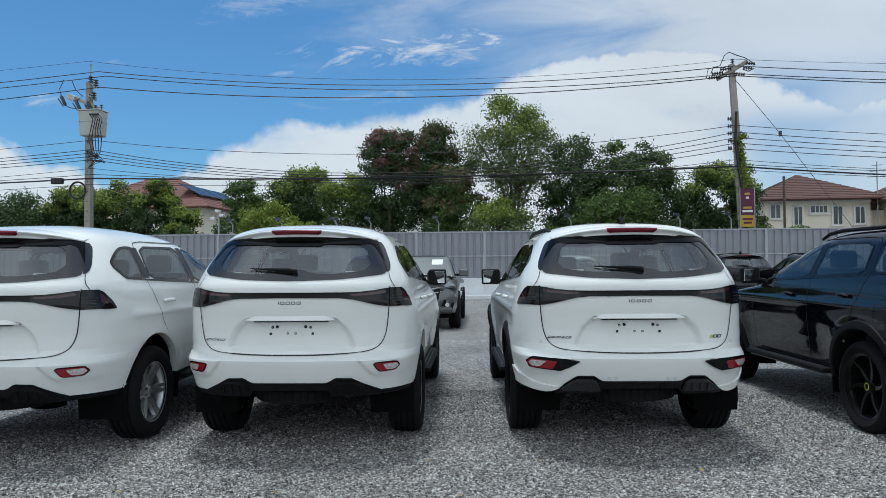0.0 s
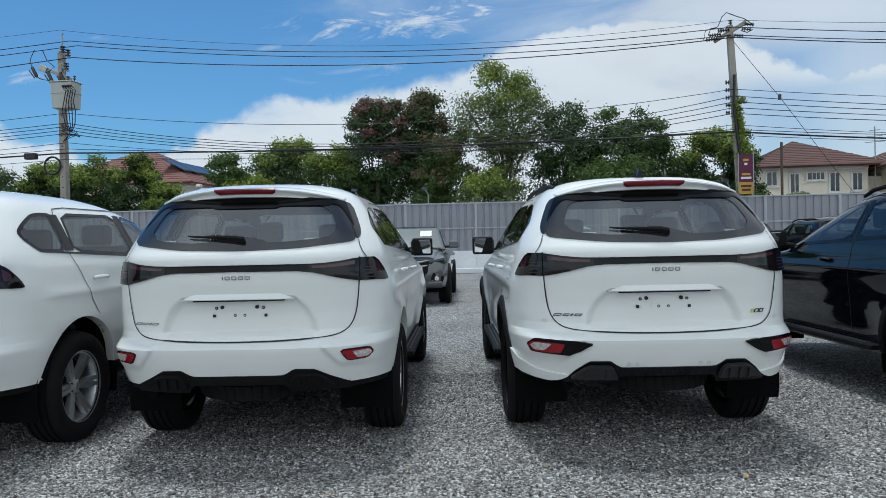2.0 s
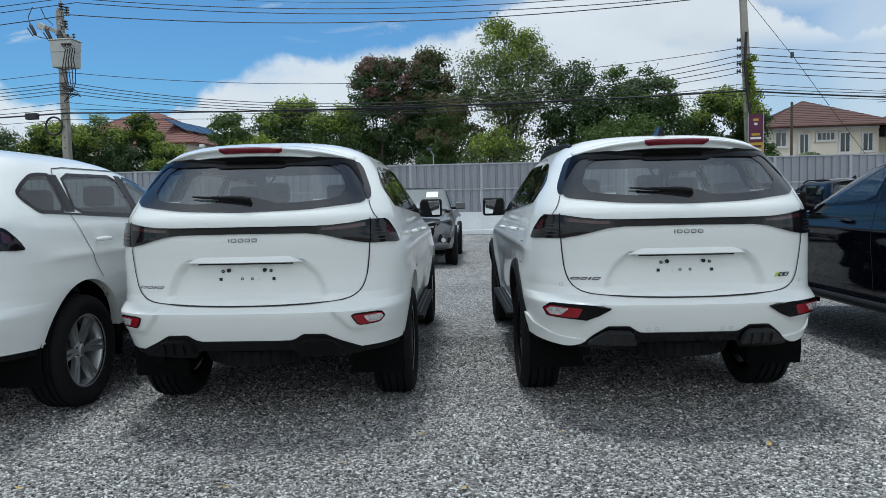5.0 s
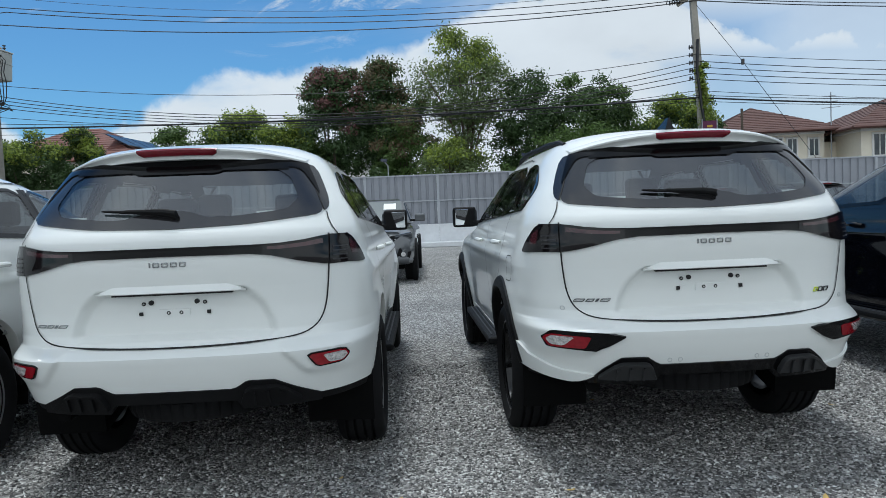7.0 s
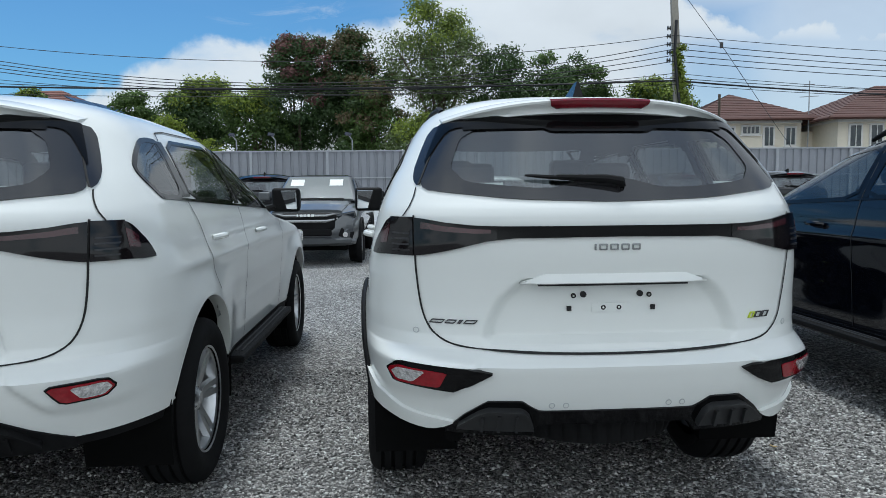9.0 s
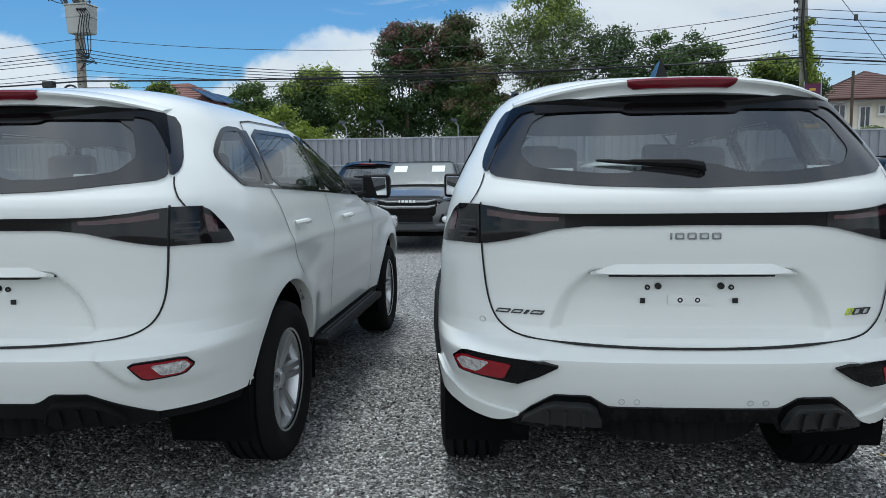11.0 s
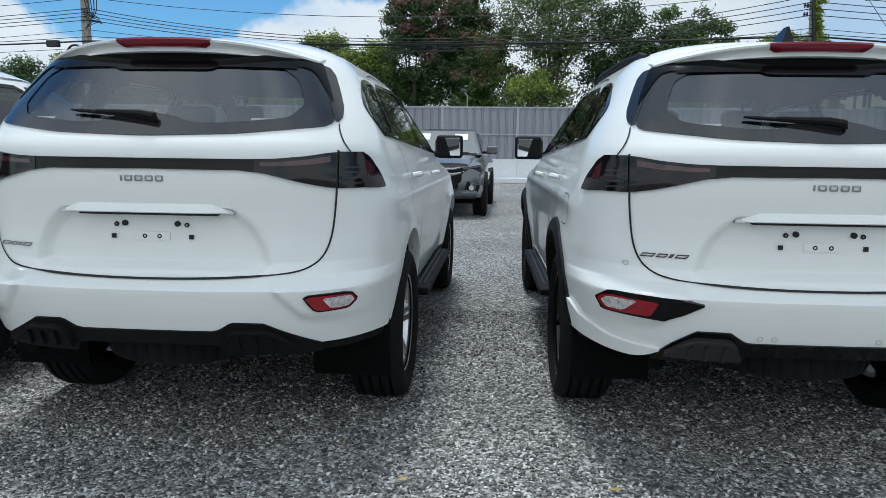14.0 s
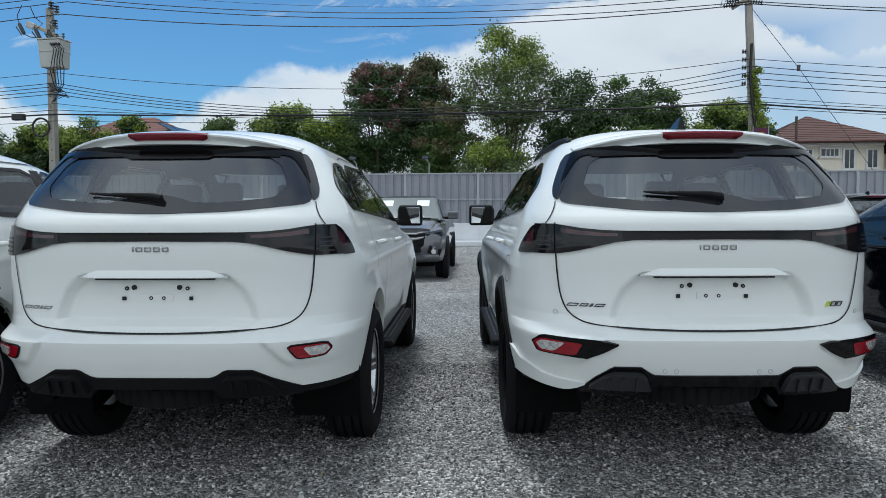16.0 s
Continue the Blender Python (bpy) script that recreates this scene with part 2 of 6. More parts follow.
def part(name, data, mat, parent, label=""):
    """Links a mesh, a bmesh or (verts, faces[, smooth]) as one mesh object under a thing or a part."""
    if isinstance(data, tuple):
        me = mesh_of(name, data[0], data[1], data[2] if len(data) > 2 else True)
    elif isinstance(data, bmesh.types.BMesh):
        me = bpy.data.meshes.new(name)
        data.to_mesh(me)
        data.free()
    else:
        me = data
    if mat and not me.materials:
        me.materials.append(mat)
    ob = new(name, me)
    ob.parent = parent
    if label:
        ob["label"] = label
    return ob


def thing(name, m, label, category, group="", kind=""):
    ob = new(name)
    ob.matrix_basis = m
    ob.empty_display_size = 0.2
    return tagged(ob, label, category, group, kind)


def box_bm(sx, sy, sz, cx=0, cy=0, cz=0, bevel=0.0, segments=2, rot=None):
    bm = bmesh.new()
    bmesh.ops.create_cube(bm, size=1.0)
    bmesh.ops.scale(bm, vec=(sx, sy, sz), verts=bm.verts)
    if bevel:
        bmesh.ops.bevel(bm, geom=bm.edges[:], offset=bevel, segments=segments, affect='EDGES', profile=0.6)
    if rot is not None:
        bmesh.ops.transform(bm, matrix=rot.to_4x4(), verts=bm.verts)
    bmesh.ops.translate(bm, vec=(cx, cy, cz), verts=bm.verts)
    return bm


def join_bm(*bms):
    out = bmesh.new()
    for b in bms:
        me = bpy.data.meshes.new("tmp")
        b.to_mesh(me)
        b.free()
        out.from_mesh(me)
        bpy.data.meshes.remove(me)
    return out


def tube(points, radius, sides=8, cap=True):
    """A round bar along points; radius a number or one per point."""
    pts = [Vector(p) for p in points]
    rad = radius if isinstance(radius, (list, tuple)) else [radius] * len(pts)
    verts, faces = [], []
    up = Vector((0, 0, 1))
    for i, p in enumerate(pts):
        d = (pts[min(i + 1, len(pts) - 1)] - pts[max(i - 1, 0)]).normalized()
        a = d.cross(up if abs(d.z) < 0.95 else Vector((0, 1, 0))).normalized()
        b = d.cross(a)
        for k in range(sides):
            w = 2 * math.pi * k / sides
            verts.append(p + (a * math.cos(w) + b * math.sin(w)) * rad[i])
    for i in range(len(pts) - 1):
        for k in range(sides):
            faces.append((i * sides + k, i * sides + (k + 1) % sides, (i + 1) * sides + (k + 1) % sides, (i + 1) * sides + k))
    if cap:
        faces.append(tuple(range(sides - 1, -1, -1)))
        faces.append(tuple((len(pts) - 1) * sides + k for k in range(sides)))
    return verts, faces


def lathe(profile, n=48, axis='x'):
    """profile: (radius, along) pairs, turned about the x axis."""
    verts, faces = [], []
    for r, a in profile:
        for k in range(n):
            w = 2 * math.pi * k / n
            verts.append((a, r * math.cos(w), r * math.sin(w)))
    for i in range(len(profile) - 1):
        for k in range(n):
            faces.append((i * n + k, i * n + (k + 1) % n, (i + 1) * n + (k + 1) % n, (i + 1) * n + k))
    return verts, faces


def both(*lists):
    """Joins several (verts, faces)."""
    verts, faces = [], []
    for v, f, *_ in lists:
        o = len(verts)
        verts += [tuple(p) for p in v]
        faces += [tuple(i + o for i in q) for q in f]
    return verts, faces


def mirrored(vf):
    v, f = vf[0], vf[1]
    return [(-p[0], p[1], p[2]) for p in v], [tuple(reversed(q)) for q in f]


# ---- the sport utility car: one smooth shell as a function of height ----
# origin: on the ground under the rear axle; y forwards, x to the right
T_Z = [0.30, 0.42, 0.50, 0.56, 0.62, 0.704, 0.712, 0.744, 0.752, 0.80, 0.90, 1.00, 1.07, 1.12, 1.185, 1.225, 1.255, 1.28, 1.36, 1.46, 1.56, 1.62, 1.66, 1.69, 1.715, 1.735]
T_R = [-0.86, -0.915, -0.945, -0.968, -0.990, -1.013, -1.004, -0.958, -0.938, -0.924, -0.920, -0.930, -0.942, -0.947, -0.946, -0.946, -0.933, -0.912, -0.853, -0.776, -0.700, -0.652, -0.60, -0.50, -0.30, 0.05]
S_Z = [0.30, 0.42, 0.55, 0.70, 0.85, 1.00, 1.08, 1.14, 1.20, 1.28, 1.36, 1.45, 1.55, 1.60, 1.64, 1.68, 1.70, 1.72, 1.735]
S_W = [0.80, 0.825, 0.850, 0.872, 0.880, 0.876, 0.866, 0.856, 0.842, 0.815, 0.778, 0.733, 0.680, 0.645, 0.600, 0.51, 0.43, 0.31, 0.15]
F_Z = [0.30, 0.45, 0.70, 0.85, 0.95, 1.02, 1.08, 1.13, 1.16, 1.20, 1.30, 1.40, 1.50, 1.60, 1.66, 1.69, 1.715, 1.735]
F_Y = [3.70, 3.78, 3.80, 3.78, 3.70, 3.50, 3.10, 2.65, 2.45, 2.35, 2.13, 1.90, 1.68, 1.42, 1.20, 1.05, 0.8, 0.4]
NX, MX = 3.0, 2.8
AXLE = 2.855
HUB, ARCH = 0.372, 0.480


def sm(a, b, v):
    t = min(1.0, max(0.0, (v - a) / (b - a)))
    return t * t * (3 - 2 * t)


def shell_z(z):
    W, R, F = float(np.interp(z, S_Z, S_W)), float(np.interp(z, T_Z, T_R)), float(np.interp(z, F_Z, F_Y))
    L = 0.60 - 0.12 * sm(1.15, 1.4, z)
    return W, R, F, min(L, 0.45 * (F - R)), min(0.75, 0.45 * (F - R))


def plate_dent(x, z):
    """The recess for the number plate."""
    w = float(np.interp(z, [0.785, 0.85, 0.93, 1.0], [0.475, 0.462, 0.42, 0.345]))
    return 0.042 * sm(w + 0.004, w - 0.050, abs(x)) * sm(0.772, 0.800, z) * sm(1.008, 0.994, z)


def bumper_form(x, z):
    """Cheeks that stand proud round the rear lights, with a facet running down towards the middle."""
    a = abs(x)
    edge = float(np.interp(z, [0.54, 0.60, 0.70, 0.74], [0.66, 0.585, 0.50, 0.47]))
    return -0.020 * sm(edge - 0.014, edge + 0.024, a) * sm(0.745, 0.715, z) * sm(0.565, 0.62, z)


def rear_y(x, z):
    W, R, F, L, _ = shell_z(z)
    f = min(abs(x) / W, 1.0)
    y = R + L * (1 - (1 - f ** NX) ** (1 / MX))
    if abs(x) < 0.7:
        y += plate_dent(x, z)
    return y + bumper_form(x, z) * sm(0.86, 0.78, abs(x))


def flare(y, z):
    out = 0.0
    for c in (0.0, AXLE):
        d = math.hypot(y - c, z - HUB)
        out += 0.022 * math.exp(-((d - ARCH) / 0.13) ** 2) * sm(1.05, 0.8, z)
    # shoulder line and scooped doors
    door = sm(0.45, 0.8, y) * sm(2.5, 2.2, y)
    out -= 0.016 * door * math.exp(-((z - 0.72) / 0.16) ** 2)
    out += 0.010 * math.exp(-((z - 1.02) / 0.035) ** 2) * sm(-0.5, -0.2, y) * sm(3.2, 2.6, y)
    return out


def side_x(y, z):
    W, R, F, L, LF = shell_z(z)
    x = W
    if y < R + L:
        g = min(1.0, max(0.0, (R + L - y) / L))
        x = W * max(0.0, 1 - g ** MX) ** (1 / NX)
    elif y > F - LF:
        g = min(1.0, (y - F + LF) / LF)
        x = W * max(0.0, 1 - g ** 2.6) ** (1 / 2.4)
    return x + flare(y, z)


def on_shell(kind, a, z, off=0.0):
    """A point of the shell: kind 'x' looks at it from behind, 'y' from the right side."""
    if kind == 'x':
        f = lambda q, h: Vector((q, rear_y(q, h), h))
    else:
        f = lambda q, h: Vector((side_x(q, h), q, h))
    p = f(a, z)
    if off:
        e = 0.006
        n = (f(a + e, z) - f(a - e, z)).cross(f(a, z + e) - f(a, z - e)).normalized()
        p = p + n * off
    return p


def skirted(rows, off_rows):
    """Grid of points with a rim that runs down to the second, lower grid's border."""
    nv, nu = len(rows), len(rows[0])
    verts = [p for r in rows for p in r]
    faces = [(i * nu + j, i * nu + j + 1, (i + 1) * nu + j + 1, (i + 1) * nu + j) for i in range(nv - 1) for j in range(nu - 1)]
    ring = [(0, j) for j in range(nu)] + [(i, nu - 1) for i in range(1, nv)] + [(nv - 1, j) for j in range(nu - 2, -1, -1)] + [(i, 0) for i in range(nv - 2, 0, -1)]
    base = len(verts)
    verts += [off_rows[i][j] for i, j in ring]
    n = len(ring)
    for k in range(n):
        i, j = ring[k]
        i2, j2 = ring[(k + 1) % n]
        faces.append((i2 * nu + j2, i * nu + j, base + k, base + (k + 1) % n))
    return verts, faces


def strip(cols, zb, zt, nv=6, off=0.006, deep=-0.01):
    """A raised band on the shell; cols are ('x', v) or ('y', v), zb and zt the lower and upper edge at each."""
    rows = [[on_shell(k, a, b + (t - b) * i / nv, off) for (k, a), b, t in zip(cols, zb, zt)] for i in range(nv + 1)]
    low = [[on_shell(k, a, b + (t - b) * i / nv, deep) for (k, a), b, t in zip(cols, zb, zt)] for i in range(nv + 1)]
    return skirted(rows, low)


def rounded(points, cuts=2, step=0.03, cut=0.12):
    """A closed outline with its corners cut round and its edges divided."""
    pts = [tuple(p) for p in points]
    for _ in range(cuts):
        q = []
        for i, a in enumerate(pts):
            b = pts[(i + 1) % len(pts)]
            q += [(a[0] + (b[0] - a[0]) * cut, a[1] + (b[1] - a[1]) * cut), (b[0] + (a[0] - b[0]) * cut, b[1] + (a[1] - b[1]) * cut)]
        pts = q
    out = []
    for i, a in enumerate(pts):
        b = pts[(i + 1) % len(pts)]
        n = max(1, int(math.hypot(b[0] - a[0], b[1] - a[1]) / step))
        out += [(a[0] + (b[0] - a[0]) * k / n, a[1] + (b[1] - a[1]) * k / n) for k in range(n)]
    return out


def shrink(outline, f, c=None):
    c = c or (sum(p[0] for p in outline) / len(outline), sum(p[1] for p in outline) / len(outline))
    return [(c[0] + (p[0] - c[0]) * f, c[1] + (p[1] - c[1]) * f) for p in outline]


def inset(outline, d):
    """Moves each point of an outline inwards by d."""
    out, n = [], len(outline)
    area = sum(outline[i][0] * outline[(i + 1) % n][1] - outline[(i + 1) % n][0] * outline[i][1] for i in range(n))
    s = 1 if area > 0 else -1
    for i in range(n):
        a, b = outline[i - 3], outline[(i + 3) % n]
        tx, ty = b[0] - a[0], b[1] - a[1]
        l = math.hypot(tx, ty) or 1
        out.append((outline[i][0] - s * ty / l * d, outline[i][1] + s * tx / l * d))
    return out


def plaque(kind, outline, rings=4, off=0.006, deep=-0.01, centre=None):
    """A raised filled outline on the shell."""
    n = len(outline)
    area = sum(outline[i][0] * outline[(i + 1) % n][1] - outline[(i + 1) % n][0] * outline[i][1] for i in range(n))
    if area < 0:
        outline = outline[::-1]
    c = centre or (sum(p[0] for p in outline) / n, sum(p[1] for p in outline) / n)
    verts = [on_shell(kind, a, z, deep) for a, z in outline]
    for i in range(rings):
        f = 1 - i / rings
        verts += [on_shell(kind, c[0] + (a - c[0]) * f, c[1] + (z - c[1]) * f, off) for a, z in outline]
    verts.append(on_shell(kind, *c, off))
    faces = []
    for i in range(rings):
        for k in range(n):
            faces.append((i * n + k, i * n + (k + 1) % n, (i + 1) * n + (k + 1) % n, (i + 1) * n + k))
    last = rings * n
    faces += [(last + k, last + (k + 1) % n, len(verts) - 1) for k in range(n)]
    return verts, faces


def band(kind, outer, inner, off=0.008, deep=-0.01, ring=3):
    """A closed border between two outlines of as many points."""
    n = len(outer)
    area = sum(outer[i][0] * outer[(i + 1) % n][1] - outer[(i + 1) % n][0] * outer[i][1] for i in range(n))
    if area < 0:
        outer, inner = outer[::-1], inner[::-1]
    verts = [on_shell(kind, a, z, deep) for a, z in outer]
    for i in range(ring + 1):
        f = i / ring
        verts += [on_shell(kind, p[0] + (q[0] - p[0]) * f, p[1] + (q[1] - p[1]) * f, off) for p, q in zip(outer, inner)]
    faces = [(i * n + k, i * n + (k + 1) % n, (i + 1) * n + (k + 1) % n, (i + 1) * n + k) for i in range(ring + 1) for k in range(n)]
    return verts, faces


def rounded_open(pts, passes=2):
    """An open line with its corners cut round."""
    for _ in range(passes):
        pts = [pts[0]] + [(a[0] + (b[0] - a[0]) * f, a[1] + (b[1] - a[1]) * f) for a, b in zip(pts, pts[1:]) for f in (0.25, 0.75)] + [pts[-1]]
    return pts


def gap_line(kind, pts, width=0.006, off=0.003, closed=False):
    """A thin dark joint between two panels along points of the shell."""
    fine = []
    for i in range(len(pts) - (0 if closed else 1)):
        a, b = pts[i], pts[(i + 1) % len(pts)]
        n = max(1, int(math.hypot(b[0] - a[0], b[1] - a[1]) / 0.03))
        fine += [(a[0] + (b[0] - a[0]) * k / n, a[1] + (b[1] - a[1]) * k / n) for k in range(n)]
    if not closed:
        fine.append(pts[-1])
    m = len(fine)
    verts, faces = [], []
    for i, (a, z) in enumerate(fine):
        p, q = fine[max(i - 1, 0)], fine[min(i + 1, m - 1)]
        tx, ty = q[0] - p[0], q[1] - p[1]
        l = math.hypot(tx, ty) or 1
        nx, ny = -ty / l * width / 2, tx / l * width / 2
        verts += [on_shell(kind, a + nx, z + ny, off), on_shell(kind, a - nx, z - ny, off)]
    for i in range(m - 1):
        faces.append((2 * i, 2 * i + 1, 2 * i + 3, 2 * i + 2))
    return verts, faces


def inside(poly, x, y):
    hit = False
    j = len(poly) - 1
    for i in range(len(poly)):
        (xi, yi), (xj, yj) = poly[i], poly[j]
        if (yi > y) != (yj > y) and x < (xj - xi) * (y - yi) / (yj - yi) + xi:
            hit = not hit
        j = i
    return hit


REAR_GLASS = rounded([(-0.49, 1.60), (0.49, 1.60), (0.575, 1.57), (0.678, 1.335), (0.65, 1.316), (0.35, 1.283), (0, 1.272), (-0.35, 1.283), (-0.65, 1.316), (-0.678, 1.335), (-0.575, 1.57)], 2)
REAR_CLEAR = rounded([(-0.44, 1.555), (0.44, 1.555), (0.52, 1.50), (0.565, 1.40), (0.52, 1.345), (0.30, 1.322), (0.17, 1.322), (0.10, 1.345), (0.0, 1.362), (-0.13, 1.345), (-0.20, 1.322), (-0.30, 1.322), (-0.52, 1.345), (-0.565, 1.40), (-0.52, 1.51)], 2)
QUARTER = rounded([(-0.462, 1.405), (-0.445, 1.372), (-0.345, 1.303), (-0.30, 1.296), (-0.05, 1.292), (0.0, 1.545), (-0.15, 1.545), (-0.25, 1.532), (-0.37, 1.478), (-0.448, 1.430)], 2, 0.02, 0.18)
REAR_DOOR = rounded([(0.05, 1.291), (0.87, 1.252), (0.84, 1.562), (0.10, 1.552)], 1)
FRONT_DOOR = rounded([(0.95, 1.248), (2.0, 1.20), (1.96, 1.24), (1.50, 1.505), (0.92, 1.564)], 1)


def bar_low(x):
    return float(np.interp(abs(x), [0, 0.36, 0.45, 0.55, 0.62, 0.683, 0.70, 1.0], [1.153, 1.150, 1.140, 1.115, 1.098, 1.086, 1.086, 1.086]))


def bar_high(x):
    return float(np.interp(abs(x), [0, 0.40, 0.50, 0.60, 0.66, 0.69, 0.80, 1.0], [1.192, 1.192, 1.195, 1.205, 1.216, 1.220, 1.222, 1.21]))


def diffuser_edge(x, kit):
    if kit:
        return float(np.interp(abs(x), [0, 0.275, 0.30, 0.34, 0.46, 0.54, 0.60, 0.70], [0.543, 0.543, 0.556, 0.583, 0.580, 0.520, 0.453, 0.453]))
    return float(np.interp(abs(x), [0, 0.265, 0.29, 0.33, 0.45, 0.53, 0.64, 0.80], [0.545, 0.545, 0.556, 0.583, 0.578, 0.535, 0.484, 0.482]))


def shell_mesh(off, zmin, zmax, arches=True, cut=1.0, side_cut=0.008, skirt=0.0, fine=True):
    """The whole shell as a grid with openings for glass and wheels."""
    fr = [i / 120 for i in range(100)] if fine else [i * 0.02 for i in range(42)]
    fr = fr + [0.84, 0.865, 0.89, 0.91, 0.93, 0.95, 0.967, 0.98, 0.99, 0.996, 0.9985, 0.9997, 0.99996, 1.0]
    zs = [zmin]
    while zs[-1] < zmax - 1e-6:
        z = zs[-1]
        step = 0.016 if z < 1.1 else 0.022 if z < 1.62 else 0.013
        if fine:
            step = 0.005 if 0.692 < z < 0.756 or 0.785 < z < 0.812 or 0.985 < z < 1.012 else 0.010 if 1.20 < z < 1.30 else step
        zs.append(min(zmax, z + step))
    ns, nf = (104, 14) if fine else (40, 8)
    cols = []
    for z in zs:
        W, R, F, L, LF = shell_z(z)
        col = []
        for f in fr:
            x = f * W
            y = R + L * (1 - (1 - f ** NX) ** (1 / MX))
            if x < 0.7:
                y += plate_dent(x, z)
            y += bumper_form(x, z) * sm(0.86, 0.78, x)
            col.append([x + (flare(y, z) if f > 0.8 else 0) * sm(0.8, 1.0, f), y, z])
        y0, y1 = R + L, F - LF
        for i in range(1, ns):
            y = y0 + (y1 - y0) * i / ns
            col.append([W + flare(y, z), y, z])
        for i in range(nf + 1):
            w = math.pi / 2 * i / nf
            x, y = W * max(0.0, math.cos(w)) ** (2 / 2.4), y1 + LF * math.sin(w) ** (2 / 2.6)
            col.append([x + flare(y, z) * sm(0.2, 0.9, x / W), y, z])
        cols.append(col)
    n = len(cols[0])
    keep_z = [[True] * n for _ in zs]
    if arches:
        for col in cols:
            for p in col:
                for c in (0.0, AXLE):
                    d = math.hypot(p[1] - c, p[2] - HUB)
                    if p[0] > 0.55 and ARCH - 0.03 < d < ARCH + 0.004:
                        p[1], p[2] = c + (p[1] - c) * ARCH / d, HUB + (p[2] - HUB) * ARCH / d
    sides_in = [inset(p, side_cut) for p in (QUARTER, REAR_DOOR, FRONT_DOOR)]
    if fine:
        # the mesh follows the edges of the window openings
        edges = [(poly[k], poly[(k + 1) % len(poly)]) for poly in sides_in for k in range(len(poly))]
        for col in cols:
            if not 1.17 < col[0][2] < 1.60:
                continue
            for p in col:
                if p[0] < 0.45 or not -0.52 < p[1] < 2.1:
                    continue
                best = None
                for (ay, az), (by, bz) in edges:
                    dy, dz = by - ay, bz - az
                    f = min(1.0, max(0.0, ((p[1] - ay) * dy + (p[2] - az) * dz) / (dy * dy + dz * dz + 1e-12)))
                    qy, qz = ay + f * dy, az + f * dz
                    d = math.hypot(p[1] - qy, p[2] - qz)
                    if best is None or d < best[0]:
                        best = (d, qy, qz)
                if best[0] < 0.0155:
                    p[0], p[1], p[2] = side_x(best[1], best[2]), best[1], best[2]
    verts = []
    for col in cols:
        verts += [tuple(p) for p in col]
    o = len(verts)
    verts += [(-x, y, z) for x, y, z in verts]
    rear_in = inset(REAR_GLASS, 0.045 * cut)
    faces = []
    for i in range(len(zs) - 1):
        for j in range(n - 1):
            quad = (i * n + j, i * n + j + 1, (i + 1) * n + j + 1, (i + 1) * n + j)
            c = [sum(verts[q][k] for q in quad) / 4 for k in range(3)]
            if c[1] < 0 and c[2] < skirt + (0.022 if c[0] < 0.285 else 0.0):
                continue
            if c[2] > 1.1:
                if c[1] < -0.45 and inside(rear_in, c[0], c[2]):
                    continue
                if c[1] > -0.5 and c[0] > 0.45 and any(inside(p, c[1], c[2]) for p in sides_in) and c[1] < shell_z(c[2])[2] - 0.3:
                    continue
                if 1.19 < c[2] < 1.60 and c[1] > shell_z(c[2])[2] - 0.22 and c[0] < shell_z(c[2])[0] - 0.13:
                    continue
            if arches and c[0] > 0.55 and any(math.hypot(c[1] - w, c[2] - HUB) < ARCH - 0.004 for w in (0.0, AXLE)):
                continue
            faces.append(quad)
            faces.append(tuple(q + o for q in reversed(quad)))
    # roof cap
    top = (len(zs) - 1) * n
    for j in range(n - 1):
        faces.append((top + j, top + j + 1, top + j + 1 + o, top + j + o))
    if off:
        me = mesh_of("tmp", verts, faces)
        nor = [tuple(v.normal) for v in me.vertices]
        bpy.data.meshes.remove(me)
        verts = [(v[0] + q[0] * off, v[1] + q[1] * off, v[2] + q[2] * off) for v, q in zip(verts, nor)]
    return verts, faces


